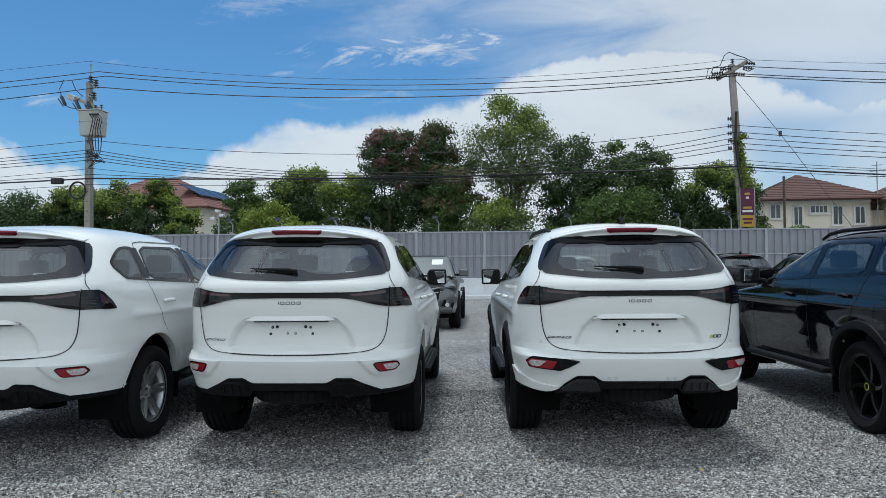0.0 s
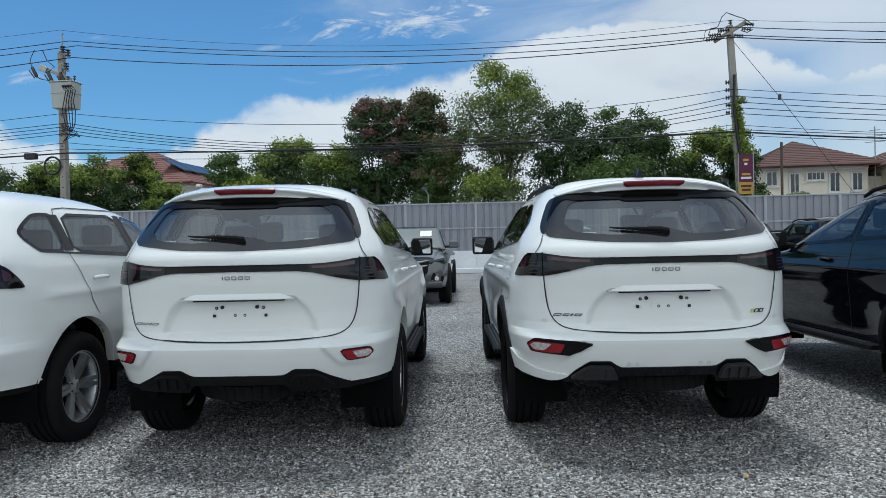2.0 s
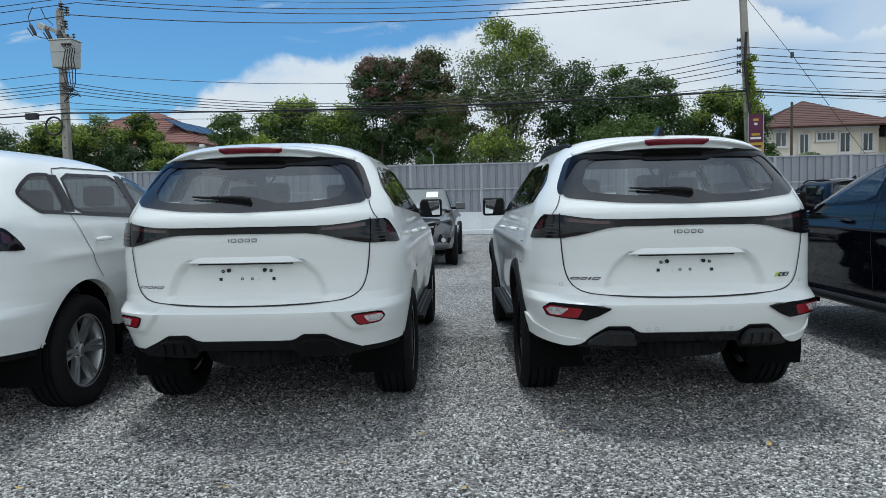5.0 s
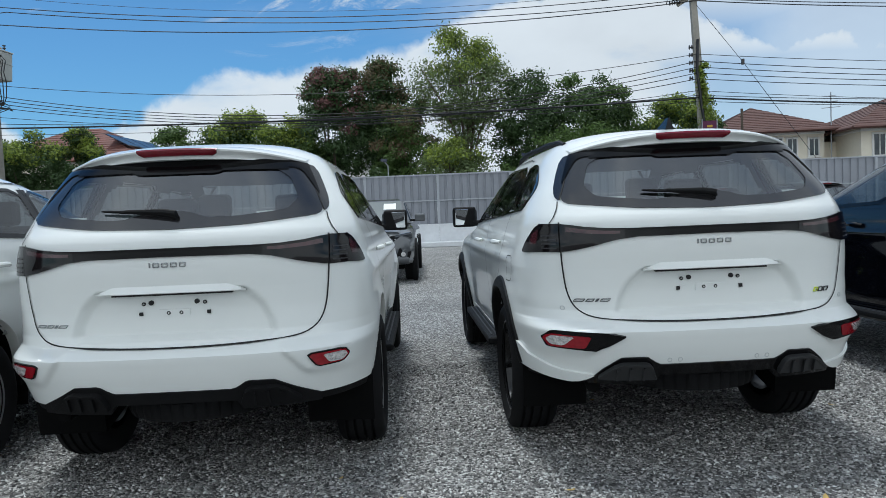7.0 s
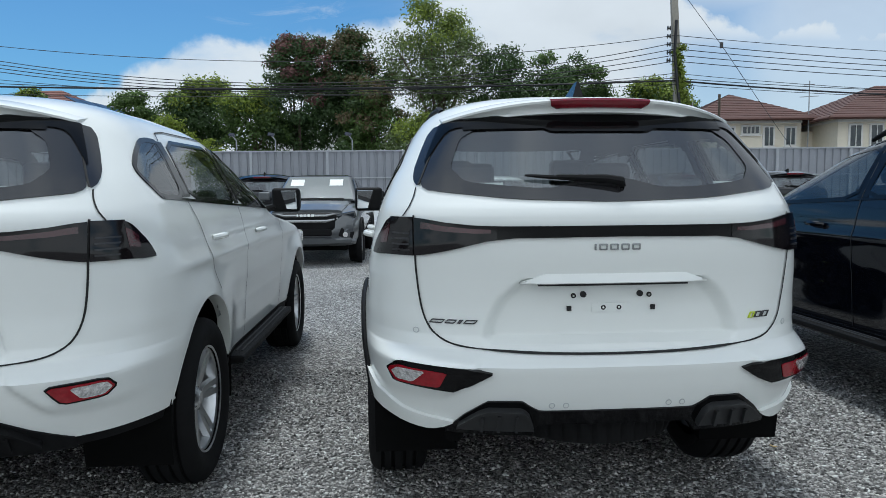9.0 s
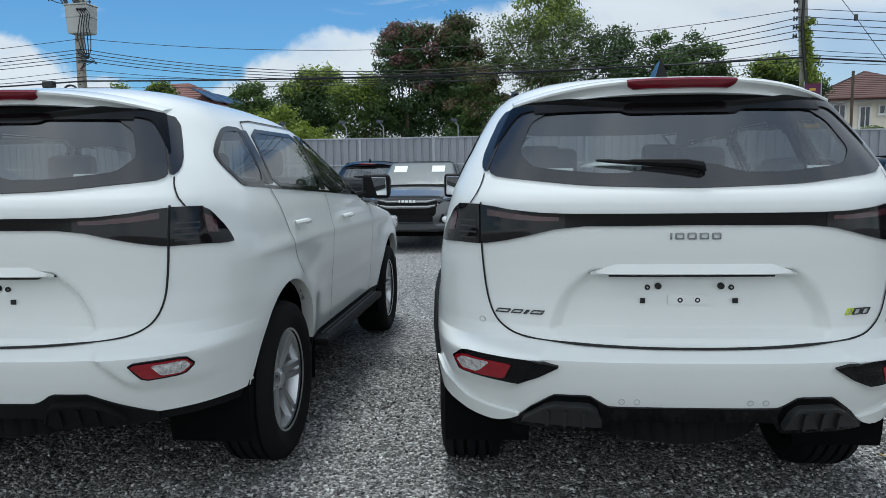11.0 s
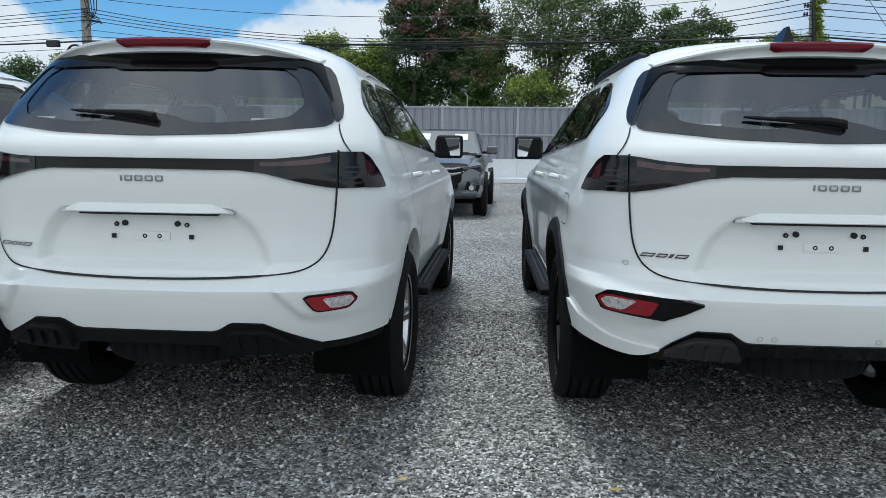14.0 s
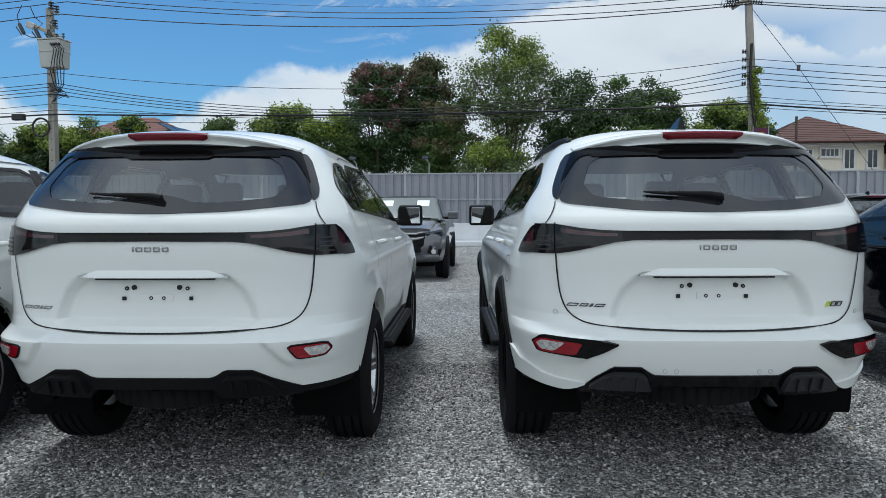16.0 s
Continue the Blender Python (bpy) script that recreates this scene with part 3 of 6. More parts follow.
def wheel_parts(car, kit, x, y):
    """A wheel: drum, tyre, rim and spokes. The outer face points away from the car's middle."""
    s = 1 if x > 0 else -1
    hub = new("wheel", mesh_of("wheel", *lathe([(0.0, -0.02), (0.09, -0.02), (0.095, 0.02), (0.17, 0.0), (0.17, -0.05), (0.0, -0.05)], 24)))
    hub.data.materials.append(UNDER)
    hub.parent = car
    hub.matrix_basis = pose(x, y, HUB, 0, 0, 0 if s > 0 else 180)
    r = 0.372
    rim_r = 0.262 if kit else 0.237
    prof = [(rim_r - 0.005, 0.095), (rim_r + 0.012, 0.112), (rim_r + 0.05, 0.128), (r - 0.055, 0.131), (r - 0.028, 0.122), (r - 0.010, 0.108)]
    groove = []
    for g in (0.070, 0.025, -0.025, -0.070):
        groove += [(r, g + 0.0085), (r - 0.014, g + 0.0065), (r - 0.014, g - 0.0065), (r, g - 0.0085)]
    prof += groove + [(r - 0.010, -0.108), (r - 0.028, -0.122), (r - 0.055, -0.131), (rim_r + 0.05, -0.128), (rim_r, -0.10)]
    part("tyre", lathe(prof, 56), RUBBER, hub)
    mat = BLACKALLOY if kit else ALLOY
    barrel = lathe([(rim_r - 0.004, 0.104), (rim_r + 0.006, 0.108), (rim_r + 0.004, 0.098), (rim_r - 0.012, 0.088), (rim_r - 0.03, 0.03), (rim_r - 0.035, -0.1)], 56)
    part("rim", barrel, mat, hub)
    count = 6
    for k in range(count):
        w0 = 2 * math.pi * k / count
        pieces = []
        for d in ((-1, 1) if not kit else (0,)):
            verts = []
            for i in range(6):
                f = i / 5
                rad = 0.045 + (rim_r - 0.055) * f
                mid = w0 + d * (0.10 + 0.07 * (1 - f)) + (0.25 * f * f if kit else 0)
                half = (0.020 if not kit else 0.026 - 0.010 * f) / max(rad, 0.06) * 0.9
                xo = 0.055 + 0.035 * f
                for da, dx in ((-half, -0.03), (-half * 0.8, 0.0), (half * 0.8, 0.0), (half, -0.03)):
                    verts.append((xo + dx, rad * math.cos(mid + da), rad * math.sin(mid + da)))
            faces = [(i * 4 + j, i * 4 + j + 1, (i + 1) * 4 + j + 1, (i + 1) * 4 + j) for i in range(5) for j in range(3)]
            pieces.append((verts, faces))
        part("spoke", (*both(*pieces), False), mat, hub)
    part("hub_cap", lathe([(0.0, 0.078), (0.03, 0.077), (0.036, 0.07), (0.045, 0.066), (0.062, 0.05), (0.062, 0.0)], 24), mat if not kit else GLOSSBLACK, hub)
    if kit:
        part("hub_ring", lathe([(0.024, 0.0785), (0.029, 0.080), (0.032, 0.0775)], 24), YELLOW, hub)
    for k in range(6):
        w = 2 * math.pi * (k + 0.5) / 6
        part("wheel_nut", both(*[tube([(0.03, 0.048 * math.cos(w), 0.048 * math.sin(w)), (0.066, 0.048 * math.cos(w), 0.048 * math.sin(w))], 0.008, 6)]), CHROME if not kit else BLACKALLOY, hub)
    return hub


def arch_sweep(c, sec, a0, a1, n=36):
    """A moulding round a wheel opening; sec: (radius, offset from the shell)."""
    rows = []
    for i in range(n + 1):
        w = radians(a0 + (a1 - a0) * i / n)
        row = []
        for r, o in sec:
            y, z = c + r * math.cos(w), HUB + r * math.sin(w)
            p = on_shell('y', y, max(z, 0.31), 0.0)
            row.append((p.x + o, y, z))
        rows.append(row)
    m = len(sec)
    verts = [p for r in rows for p in r]
    faces = [(i * m + j, i * m + j + 1, (i + 1) * m + j + 1, (i + 1) * m + j) for i in range(n) for j in range(m - 1)]
    return verts, faces


def seat(car, x, y, w, headrests, low=0.0):
    s = part("seat", join_bm(box_bm(w, 0.48, 0.16, x, y, 0.72, 0.05, 3), box_bm(w, 0.14, 0.62 - low, x, y - 0.24, 1.02 - low / 2, 0.05, 3, None)), SEATMAT, car)
    for hx in headrests:
        part("headrest", join_bm(box_bm(0.24, 0.10, 0.17, hx, y - 0.27, 1.42 - low, 0.045, 3), box_bm(0.02, 0.02, 0.12, hx - 0.05, y - 0.27, 1.32 - low), box_bm(0.02, 0.02, 0.12, hx + 0.05, y - 0.27, 1.32 - low)), SEATMAT, s)
    return s


def letter_bars(kind, x0, z0, w, h, slant, widths, gap, off=0.007, line=0.004):
    """Emblem of withheld writing: plain hollow bars of its size, a narrow one solid."""
    total = sum(widths) + gap * (len(widths) - 1)
    out, x = [], x0
    for q in widths:
        q2 = q / total * w
        outline = rounded([(x, z0), (x + q2, z0), (x + q2 + slant, z0 + h), (x + slant, z0 + h)], 1, 0.02, 0.08)
        if q2 < 3.2 * line:
            out.append(plaque(kind, outline, 2, off, -0.002))
        else:
            cx, cz = x + q2 / 2 + slant / 2, z0 + h / 2
            inner = [(cx + (a - cx) * (1 - 2 * line / q2), cz + (b - cz) * (1 - 2 * line / h)) for a, b in outline]
            out.append(band(kind, outline, inner, off, -0.002, 1))
        x += q2 + gap / total * w
    return out


def build_suv(m, paint, kit, label, group, fine=True):
    """A parked seven-seat sport utility car. kit: dark wheels, black flares and bumper bezels."""
    car = thing("suv", m, label, "car", group)
    body = part("body", shell_mesh(0.0, 0.45, 1.735, skirt=0.482, fine=fine), paint, car)
    part("cabin_lining", shell_mesh(-0.035, 0.62, 1.715, arches=True, cut=0.75, side_cut=-0.02, fine=False), CABIN, car)
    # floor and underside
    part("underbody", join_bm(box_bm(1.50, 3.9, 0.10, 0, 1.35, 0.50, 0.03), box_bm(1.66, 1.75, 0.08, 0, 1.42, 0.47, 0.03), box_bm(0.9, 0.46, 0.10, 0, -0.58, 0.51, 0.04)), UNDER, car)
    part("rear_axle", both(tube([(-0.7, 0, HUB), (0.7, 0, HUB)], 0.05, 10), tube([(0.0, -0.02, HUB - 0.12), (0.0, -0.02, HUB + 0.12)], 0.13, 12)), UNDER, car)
    # spare wheel slung flat under the tail, with blocks round its tread
    sv, sf, ring = lathe([(0.2, 0.09), (0.30, 0.11), (0.352, 0.098), (0.368, 0.06), (0.368, 0.012), (0.352, 0.010), (0.352, -0.010), (0.368, -0.012), (0.368, -0.06), (0.352, -0.098), (0.30, -0.11), (0.2, -0.09)], 160) + (160,)
    sv = [(p[1] * f, p[2] * f - 0.50, p[0] + 0.475) for k, p in enumerate(sv) for f in [0.962 if k % 4 == 0 and k // ring in (3, 4, 7, 8) else 1.0]]
    part("spare_tyre", (sv, sf), RUBBER, car)
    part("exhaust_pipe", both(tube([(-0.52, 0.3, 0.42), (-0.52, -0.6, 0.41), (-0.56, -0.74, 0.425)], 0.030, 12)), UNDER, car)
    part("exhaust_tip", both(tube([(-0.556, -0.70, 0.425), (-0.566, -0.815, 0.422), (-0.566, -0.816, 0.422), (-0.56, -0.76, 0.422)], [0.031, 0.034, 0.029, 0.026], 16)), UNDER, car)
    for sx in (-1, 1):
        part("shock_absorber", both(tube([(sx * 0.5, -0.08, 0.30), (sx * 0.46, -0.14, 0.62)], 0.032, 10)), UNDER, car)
    # rear glass
    part("rear_window", plaque('x', shrink(REAR_GLASS, 0.985, (0, 1.44)), 8, 0.003, -0.004, (0, 1.44)), GLASS, car)
    n = 160
    def resample(poly, n):
        d = [0.0]
        for i in range(len(poly)):
            a, b = poly[i], poly[(i + 1) % len(poly)]
            d.append(d[-1] + math.hypot(b[0] - a[0], b[1] - a[1]))
        out = []
        for k in range(n):
            s = d[-1] * k / n
            i = max(j for j in range(len(poly)) if d[j] <= s)
            f = (s - d[i]) / ((d[i + 1] - d[i]) or 1)
            a, b = poly[i], poly[(i + 1) % len(poly)]
            out.append((a[0] + (b[0] - a[0]) * f, a[1] + (b[1] - a[1]) * f))
        return out
    def match(poly, c, n):
        """Points of an outline along n even directions from c."""
        pts = resample(poly, 900)
        ang = [math.atan2((p[1] - c[1]) * 2.2, p[0] - c[0]) for p in pts]
        return [pts[min(range(len(pts)), key=lambda j: abs((ang[j] - 2 * math.pi * k / n + math.pi) % (2 * math.pi) - math.pi))] for k in range(n)]
    c = (0, 1.44)
    part("window_border", band('x', match(REAR_GLASS, c, n), match(REAR_CLEAR, c, n), 0.0055, -0.008, 4), FRIT, car)
    for s in (1, -1):
        flip = (lambda v: v) if s > 0 else mirrored
        dl = rounded([(0.577, 1.573), (0.610, 1.563), (0.636, 1.530), (0.668, 1.46), (0.692, 1.40), (0.698, 1.370), (0.697, 1.350), (0.688, 1.337), (0.678, 1.340), (0.633, 1.435)], 1, 0.02, 0.10)
        part("pillar_panel", flip(plaque('x', dl, 4, 0.004, -0.01, (0.650, 1.455))), FRIT, car)
        part("pillar_gap", flip(gap_line('x', [(0.580, 1.572), (0.635, 1.438), (0.680, 1.336)], 0.005, 0.0075)), SEAM, car)
        outer = [(0.50, 1.600), (0.528, 1.594), (0.558, 1.585), (0.586, 1.566), (0.608, 1.520), (0.630, 1.472), (0.644, 1.440), (0.653, 1.420)]
        inner = [(0.50, 1.552), (0.526, 1.550), (0.551, 1.543), (0.573, 1.525), (0.599, 1.491), (0.623, 1.456), (0.639, 1.432), (0.650, 1.416)]
        grid = [[on_shell('x', a[0] + (b[0] - a[0]) * k / 4, a[1] + (b[1] - a[1]) * k / 4, o) for k in range(5)] for a, b, o in zip(outer, inner, (0.0105, 0.0105, 0.0105, 0.0105, 0.0105, 0.0105, 0.010, 0.009))]
        base = [[on_shell('x', a[0] + (b[0] - a[0]) * k / 4, a[1] + (b[1] - a[1]) * k / 4, -0.005) for k in range(5)] for a, b in zip(outer, inner)]
        part("spoiler_fin", flip(skirted(grid, base)), GLOSSBLACK, car)
    # roof spoiler: thin bright top, hollow rear face, black strip under it
    def lip(x):
        q = abs(x) / 0.60
        return 0.020 + 0.190 * q ** 2.6, -0.064 * q ** 2.6, 1.0 - 0.40 * q ** 3
    rows = []
    for i in range(49):
        x = -0.60 + 1.20 * i / 48
        ye, zd, th = lip(x)
        ze = 1.652 + zd
        rows.append([(x * 1.0, -0.36, 1.694 + zd * 1.1), (x * 0.99, -0.50 + 0.5 * ye, 1.684 + zd * 1.1), (x * 0.98, -0.66 + ye, 1.670 + zd), (x * 0.97, -0.745 + ye, ze + 0.004), (x * 0.965, -0.760 + ye, ze - 0.002),
                     (x * 0.965, -0.757 + ye, ze - 0.010), (x * 0.965, -0.738 + ye, ze - 0.022 * th), (x * 0.965, -0.728 + ye, ze - 0.036 * th), (x * 0.967, -0.728 + ye, ze - 0.046 * th), (x * 0.97, -0.700 + ye * 0.8, ze - 0.050 * th)])
    mcount = len(rows[0])
    verts = [p for r in rows for p in r]
    faces = [(i * mcount + j, (i + 1) * mcount + j, (i + 1) * mcount + j + 1, i * mcount + j + 1) for i in range(48) for j in range(mcount - 1)]
    for end, order in ((0, 1), (48, -1)):
        o = len(verts)
        ring = rows[end]
        verts += ring + [tuple(sum(p[k] for p in ring) / mcount for k in range(3))]
        for j in range(mcount):
            tri = (o + j, o + (j + 1) % mcount, o + mcount)
            faces.append(tri if order > 0 else tri[::-1])
    spoiler = part("roof_spoiler", (verts, faces), paint, car)
    # black underside band; its colour also stands for the recessed shadow there
    ux = [-0.505 + 1.01 * i / 48 for i in range(49)]
    low = [1.541 - 0.012 * sm(0.20, 0.185, abs(x)) for x in ux]
    part("spoiler_underside", strip([('x', x) for x in ux], low, [1.606 - 0.036 * (abs(x) / 0.545) ** 3 for x in ux], 4, 0.010, -0.005), GLOSSBLACK, spoiler)
    lamp_rows = []
    for i in range(17):
        x = -0.19 + 0.38 * i / 16
        ye, zd, th = lip(x)
        e = 0.012 * sm(0.172, 0.19, abs(x))
        ze = 1.652 + zd
        lamp_rows.append([(x, -0.735 + ye, ze + 0.006), (x, -0.757 + ye, ze + 0.004), (x, -0.7655 + ye, ze - 0.004), (x * 0.99, -0.762 + ye, ze - 0.014 + e * 0.3), (x * 0.975, -0.748 + ye, ze - 0.030 + e), (x * 0.97, -0.728 + ye, ze - 0.032 + e)])
    part("high_brake_lamp", ([p for r in lamp_rows for p in r], [(i * 6 + j, (i + 1) * 6 + j, (i + 1) * 6 + j + 1, i * 6 + j + 1) for i in range(16) for j in range(5)]), BRAKERED, car)
    # wiper
    arm = [on_shell('x', x, z, o) for x, z, o in ((0.035, 1.322, 0.012), (0.03, 1.330, 0.026), (-0.02, 1.338, 0.028), (-0.20, 1.350, 0.022))]
    blade = [on_shell('x', -0.31 + 0.34 * i / 8, 1.358 - 0.026 * i / 8, 0.018) for i in range(9)]
    wiper = part("rear_wiper", both(tube(arm, [0.012, 0.017, 0.015, 0.008], 8)), PLASTIC, car)
    part("wiper_blade", both(tube(blade, [0.004, 0.007, 0.008, 0.008, 0.009, 0.009, 0.010, 0.010, 0.006], 6)), PLASTIC, wiper)
    # light bar and lamps
    xs = [i * 0.02 - 0.42 for i in range(43)]
    part("light_bar", strip([('x', x) for x in xs], [bar_low(x) for x in xs], [bar_high(x) for x in xs], 5, 0.010), GLOSSBLACK, car)
    for s in (1, -1):
        flip = (lambda v: v) if s > 0 else mirrored
        xs = [0.42 + (0.697 - 0.42) * i / 16 for i in range(17)]
        lamp = part("tail_lamp_inner", flip(strip([('x', x) for x in xs], [bar_low(x) for x in xs], [bar_high(x) for x in xs], 6, 0.012)), SMOKE, car)
        xs2 = [0.44 + 0.235 * i / 12 for i in range(13)]
        part("lamp_strip", flip(strip([('x', x) for x in xs2], [bar_high(x) - 0.026 - 0.010 * (x - 0.44) / 0.24 for x in xs2], [bar_high(x) - 0.013 for x in xs2], 2, 0.0135, 0.008)), REDLAMP, lamp)
        cols = [('x', 0.704 + 0.0108 * i) for i in range(8)] + [('y', y) for y in (-0.69, -0.675, -0.66, -0.645, -0.63, -0.61, -0.59, -0.572)]
        zt = [1.222] * 8 + [1.219, 1.213, 1.204, 1.190, 1.172, 1.150, 1.122, 1.092]
        zb = [1.084] * 8 + [1.083, 1.082, 1.081, 1.080, 1.080, 1.080, 1.081, 1.082]
        lamp = part("tail_lamp", flip(strip(cols, zb, zt, 7, 0.010)), SMOKE, car)
        for q in range(4):
            cc = [('x', 0.714 + 0.010 * i) for i in range(7)]
            part("lamp_fin", flip(strip(cc, [1.10 + q * 0.020] * 7, [1.106 + q * 0.020] * 7, 1, 0.013, 0.008)), LAMPFIN, lamp)
        cc = cols[8:12]
        part("lamp_strip", flip(strip(cc, [1.125, 1.125, 1.123, 1.120], [1.195, 1.188, 1.178, 1.165], 2, 0.0115, 0.006)), REDLAMP, lamp)
    # tailgate joint
    gate = [(0.703, 1.228), (0.701, 1.084), (0.694, 1.0), (0.681, 0.90), (0.657, 0.828), (0.61, 0.782), (0.54, 0.761), (0.40, 0.749), (0.2, 0.742), (0, 0.740)]
    gate = gate + [(-x, z) for x, z in gate[-2::-1]]
    gate = rounded_open(gate)
    part("tailgate_gap", gap_line('x', gate, 0.0065, 0.004), SEAM, car)
    for s in (1, -1):
        flip = (lambda v: v) if s > 0 else mirrored
        part("pillar_gap", flip(gap_line('x', rounded_open([(0.691, 1.330), (0.699, 1.298), (0.716, 1.262), (0.733, 1.236), (0.742, 1.224)]), 0.004)), SEAM, car)
    # plate recess fittings
    rows = []
    for i in range(33):
        x = -0.338 + 0.676 * i / 32
        f = min(1.0, (0.3385 - abs(x)) / 0.085)
        y = rear_y(x, 1.03)
        rows.append([(x, y + 0.09, 0.987), (x, y - 0.010 * f + 0.004, 0.987), (x, y - 0.018 * f + 0.003, 0.991), (x, y - 0.016 * f + 0.003, 0.993 + 0.004 * f), (x, y - 0.002, 0.993 + 0.029 * f), (x, y + 0.03, 0.994 + 0.030 * f)])
    part("handle_bar", ([p for r in rows for p in r], [(i * 6 + j, (i + 1) * 6 + j, (i + 1) * 6 + j + 1, i * 6 + j + 1) for i in range(32) for j in range(5)]), paint, car)
    part("handle_gap", strip([('x', -0.27 + 0.54 * i / 12) for i in range(13)], [0.980] * 13, [0.9865] * 13, 1, 0.030, -0.05), SEAM, car)
    for x, z, r in ((-0.104, 0.943, 0.011), (0.104, 0.943, 0.011)):
        part("plate_plug", plaque('x', [(x + r * math.cos(w * 0.4), z + r * math.sin(w * 0.4)) for w in range(16)], 2, 0.010, -0.01), SEAM, car)
    for x, z in ((-0.139, 0.938), (0.139, 0.938), (-0.029, 0.893), (0.029, 0.893)):
        part("plate_screw", band('x', [(x + 0.009 * math.cos(w * 0.4), z + 0.009 * math.sin(w * 0.4)) for w in range(16)], [(x + 0.004 * math.cos(w * 0.4), z + 0.004 * math.sin(w * 0.4)) for w in range(16)], 0.006, -0.005, 1), SEAM, car)
    for x in (-0.154, 0.154):
        part("plate_clip", plaque('x', [(x - 0.008, 0.883), (x + 0.008, 0.883), (x + 0.008, 0.900), (x - 0.008, 0.900)], 2, 0.008, -0.01), SEAM, car)
    part("plate_bracket", strip([('x', -0.07 + 0.14 * i / 6) for i in range(7)], [0.878] * 7, [0.910] * 7, 2, 0.005, -0.01), paint, car)
    # emblems
    for b in letter_bars('x', -0.082, 1.106, 0.164, 0.022, 0.0, [0.2, 0.9, 0.9, 0.9, 0.9], 0.30, 0.004, 0.0052):
        part("emblem_bar", b, CHROME, car, "grey metal emblem bar")
    for b in letter_bars('x', -0.655, 0.842, 0.16, 0.015, 0.012, [1.2, 0.9, 0.35, 1.1], 0.22, 0.004, 0.0045):
        part("badge_bar", b, DARKBADGE if kit else CHROME, car, "chrome model badge bar")
    if kit:
        for i, b in enumerate(letter_bars('x', 0.515, 0.842, 0.085, 0.022, 0.012, [0.5, 0.7, 0.7], 0.15)):
            part("trim_badge", b, YELLOW if i == 0 else DARKBADGE, car)
    # bumper lights
    for s in (1, -1):
        flip = (lambda v: v) if s > 0 else mirrored
        if kit:
            bez = rounded([(0.440, 0.688), (0.52, 0.703), (0.765, 0.708), (0.802, 0.678), (0.778, 0.630), (0.585, 0.620), (0.515, 0.641)], 1, 0.03, 0.07)
            holder = part("bezel", flip(plaque('x', bez, 4, 0.012, -0.01, (0.67, 0.666))), GLOSSBLACK, car)
            part("reflector", flip(plaque('x', rounded([(0.622, 0.633), (0.768, 0.635), (0.793, 0.672), (0.786, 0.688), (0.760, 0.699), (0.598, 0.690)], 1, 0.03, 0.08), 3, 0.015, 0.0)), RED, holder)
            part("reverse_lamp", flip(plaque('x', rounded([(0.710, 0.645), (0.762, 0.647), (0.781, 0.674), (0.762, 0.692), (0.668, 0.690)], 1), 3, 0.018, 0.0)), CLEAR, holder)
        else:
            bez = rounded([(0.604, 0.684), (0.640, 0.627), (0.745, 0.632), (0.772, 0.662), (0.758, 0.688)], 1, 0.02)
            part("lamp_surround", flip(plaque('x', inset(bez, -0.007), 3, 0.0065, -0.01)), GLOSSBLACK, car)
            holder = part("reflector", flip(plaque('x', bez, 4, 0.010, -0.01)), RED, car)
            part("reverse_lamp", flip(plaque('x', rounded([(0.664, 0.678), (0.688, 0.637), (0.742, 0.639), (0.765, 0.662), (0.755, 0.682)], 1, 0.02), 3, 0.013, 0.0)), CLEAR, holder)
        # bumper crease and lower corner
        part("mudguard", box_bm(0.235, 0.018, 0.20, s * 0.718, -0.455, 0.408, 0.008, 2, Euler((radians(-6), 0, 0)).to_matrix()), PLASTIC, car)
        if kit:
            # painted lower lip of the bumper corner
            cols = [('x', 0.57 + 0.03 * i) for i in range(8)] + [('y', y) for y in (-0.60, -0.56, -0.52, -0.47)]
            zt = [0.492, 0.496, 0.499, 0.502, 0.506, 0.511, 0.519, 0.534, 0.560, 0.582, 0.598, 0.608]
            zb = [0.486, 0.468, 0.456, 0.451, 0.452, 0.455, 0.459, 0.465, 0.473, 0.480, 0.486, 0.49]
            part("bumper_lip", flip(strip(cols, zb, zt, 4, 0.014, -0.015)), paint, car)
            for x, z in ((0.235, 0.563), (0.185, 0.563), (0.70, 0.81)):
                part("parking_sensor", flip(band('x', [(x + 0.011 * math.cos(w * 0.4), z + 0.011 * math.sin(w * 0.4)) for w in range(16)], [(x + 0.008 * math.cos(w * 0.4), z + 0.008 * math.sin(w * 0.4)) for w in range(16)], 0.002, -0.004, 1)), SENSOR if paint is WHITE else GREYPLASTIC, car)
    # lower diffuser
    lim = 0.595 if kit else 0.64
    xs = [-lim + 2 * lim * i / 60 for i in range(61)]
    part("diffuser", strip([('x', x) for x in xs], [0.446 + 0.044 * sm(0.30, 0.27, abs(x)) for x in xs], [diffuser_edge(x, kit) for x in xs], 4, 0.008, -0.06), GLOSSBLACK if kit else PLASTIC, car)
    for s in (1, -1):
        flip = (lambda v: v) if s > 0 else mirrored
        cols = [('x', 0.56 + 0.02 * i) for i in range(12)] + [('y', y) for y in (-0.60, -0.56, -0.52, -0.47)]
        part("bumper_edge", flip(strip(cols, [0.440] * 16, [0.500] * 16, 2, -0.012, -0.06)), PLASTIC, car)
    for s in (1, -1):
        flip = (lambda v: v) if s > 0 else mirrored
        xs = [0.296 + 0.256 * i / 16 for i in range(17)]
        arch = [float(np.interp(x, [0.296, 0.303, 0.322, 0.345, 0.455, 0.49, 0.525, 0.552], [0.490, 0.520, 0.546, 0.556, 0.556, 0.540, 0.512, 0.490])) for x in xs]
        p = part("diffuser_corner", flip(strip([('x', x) for x in xs], [0.478] * 17, arch, 3, 0.030, 0.0)), GREYPLASTIC if kit else PLASTIC, car)
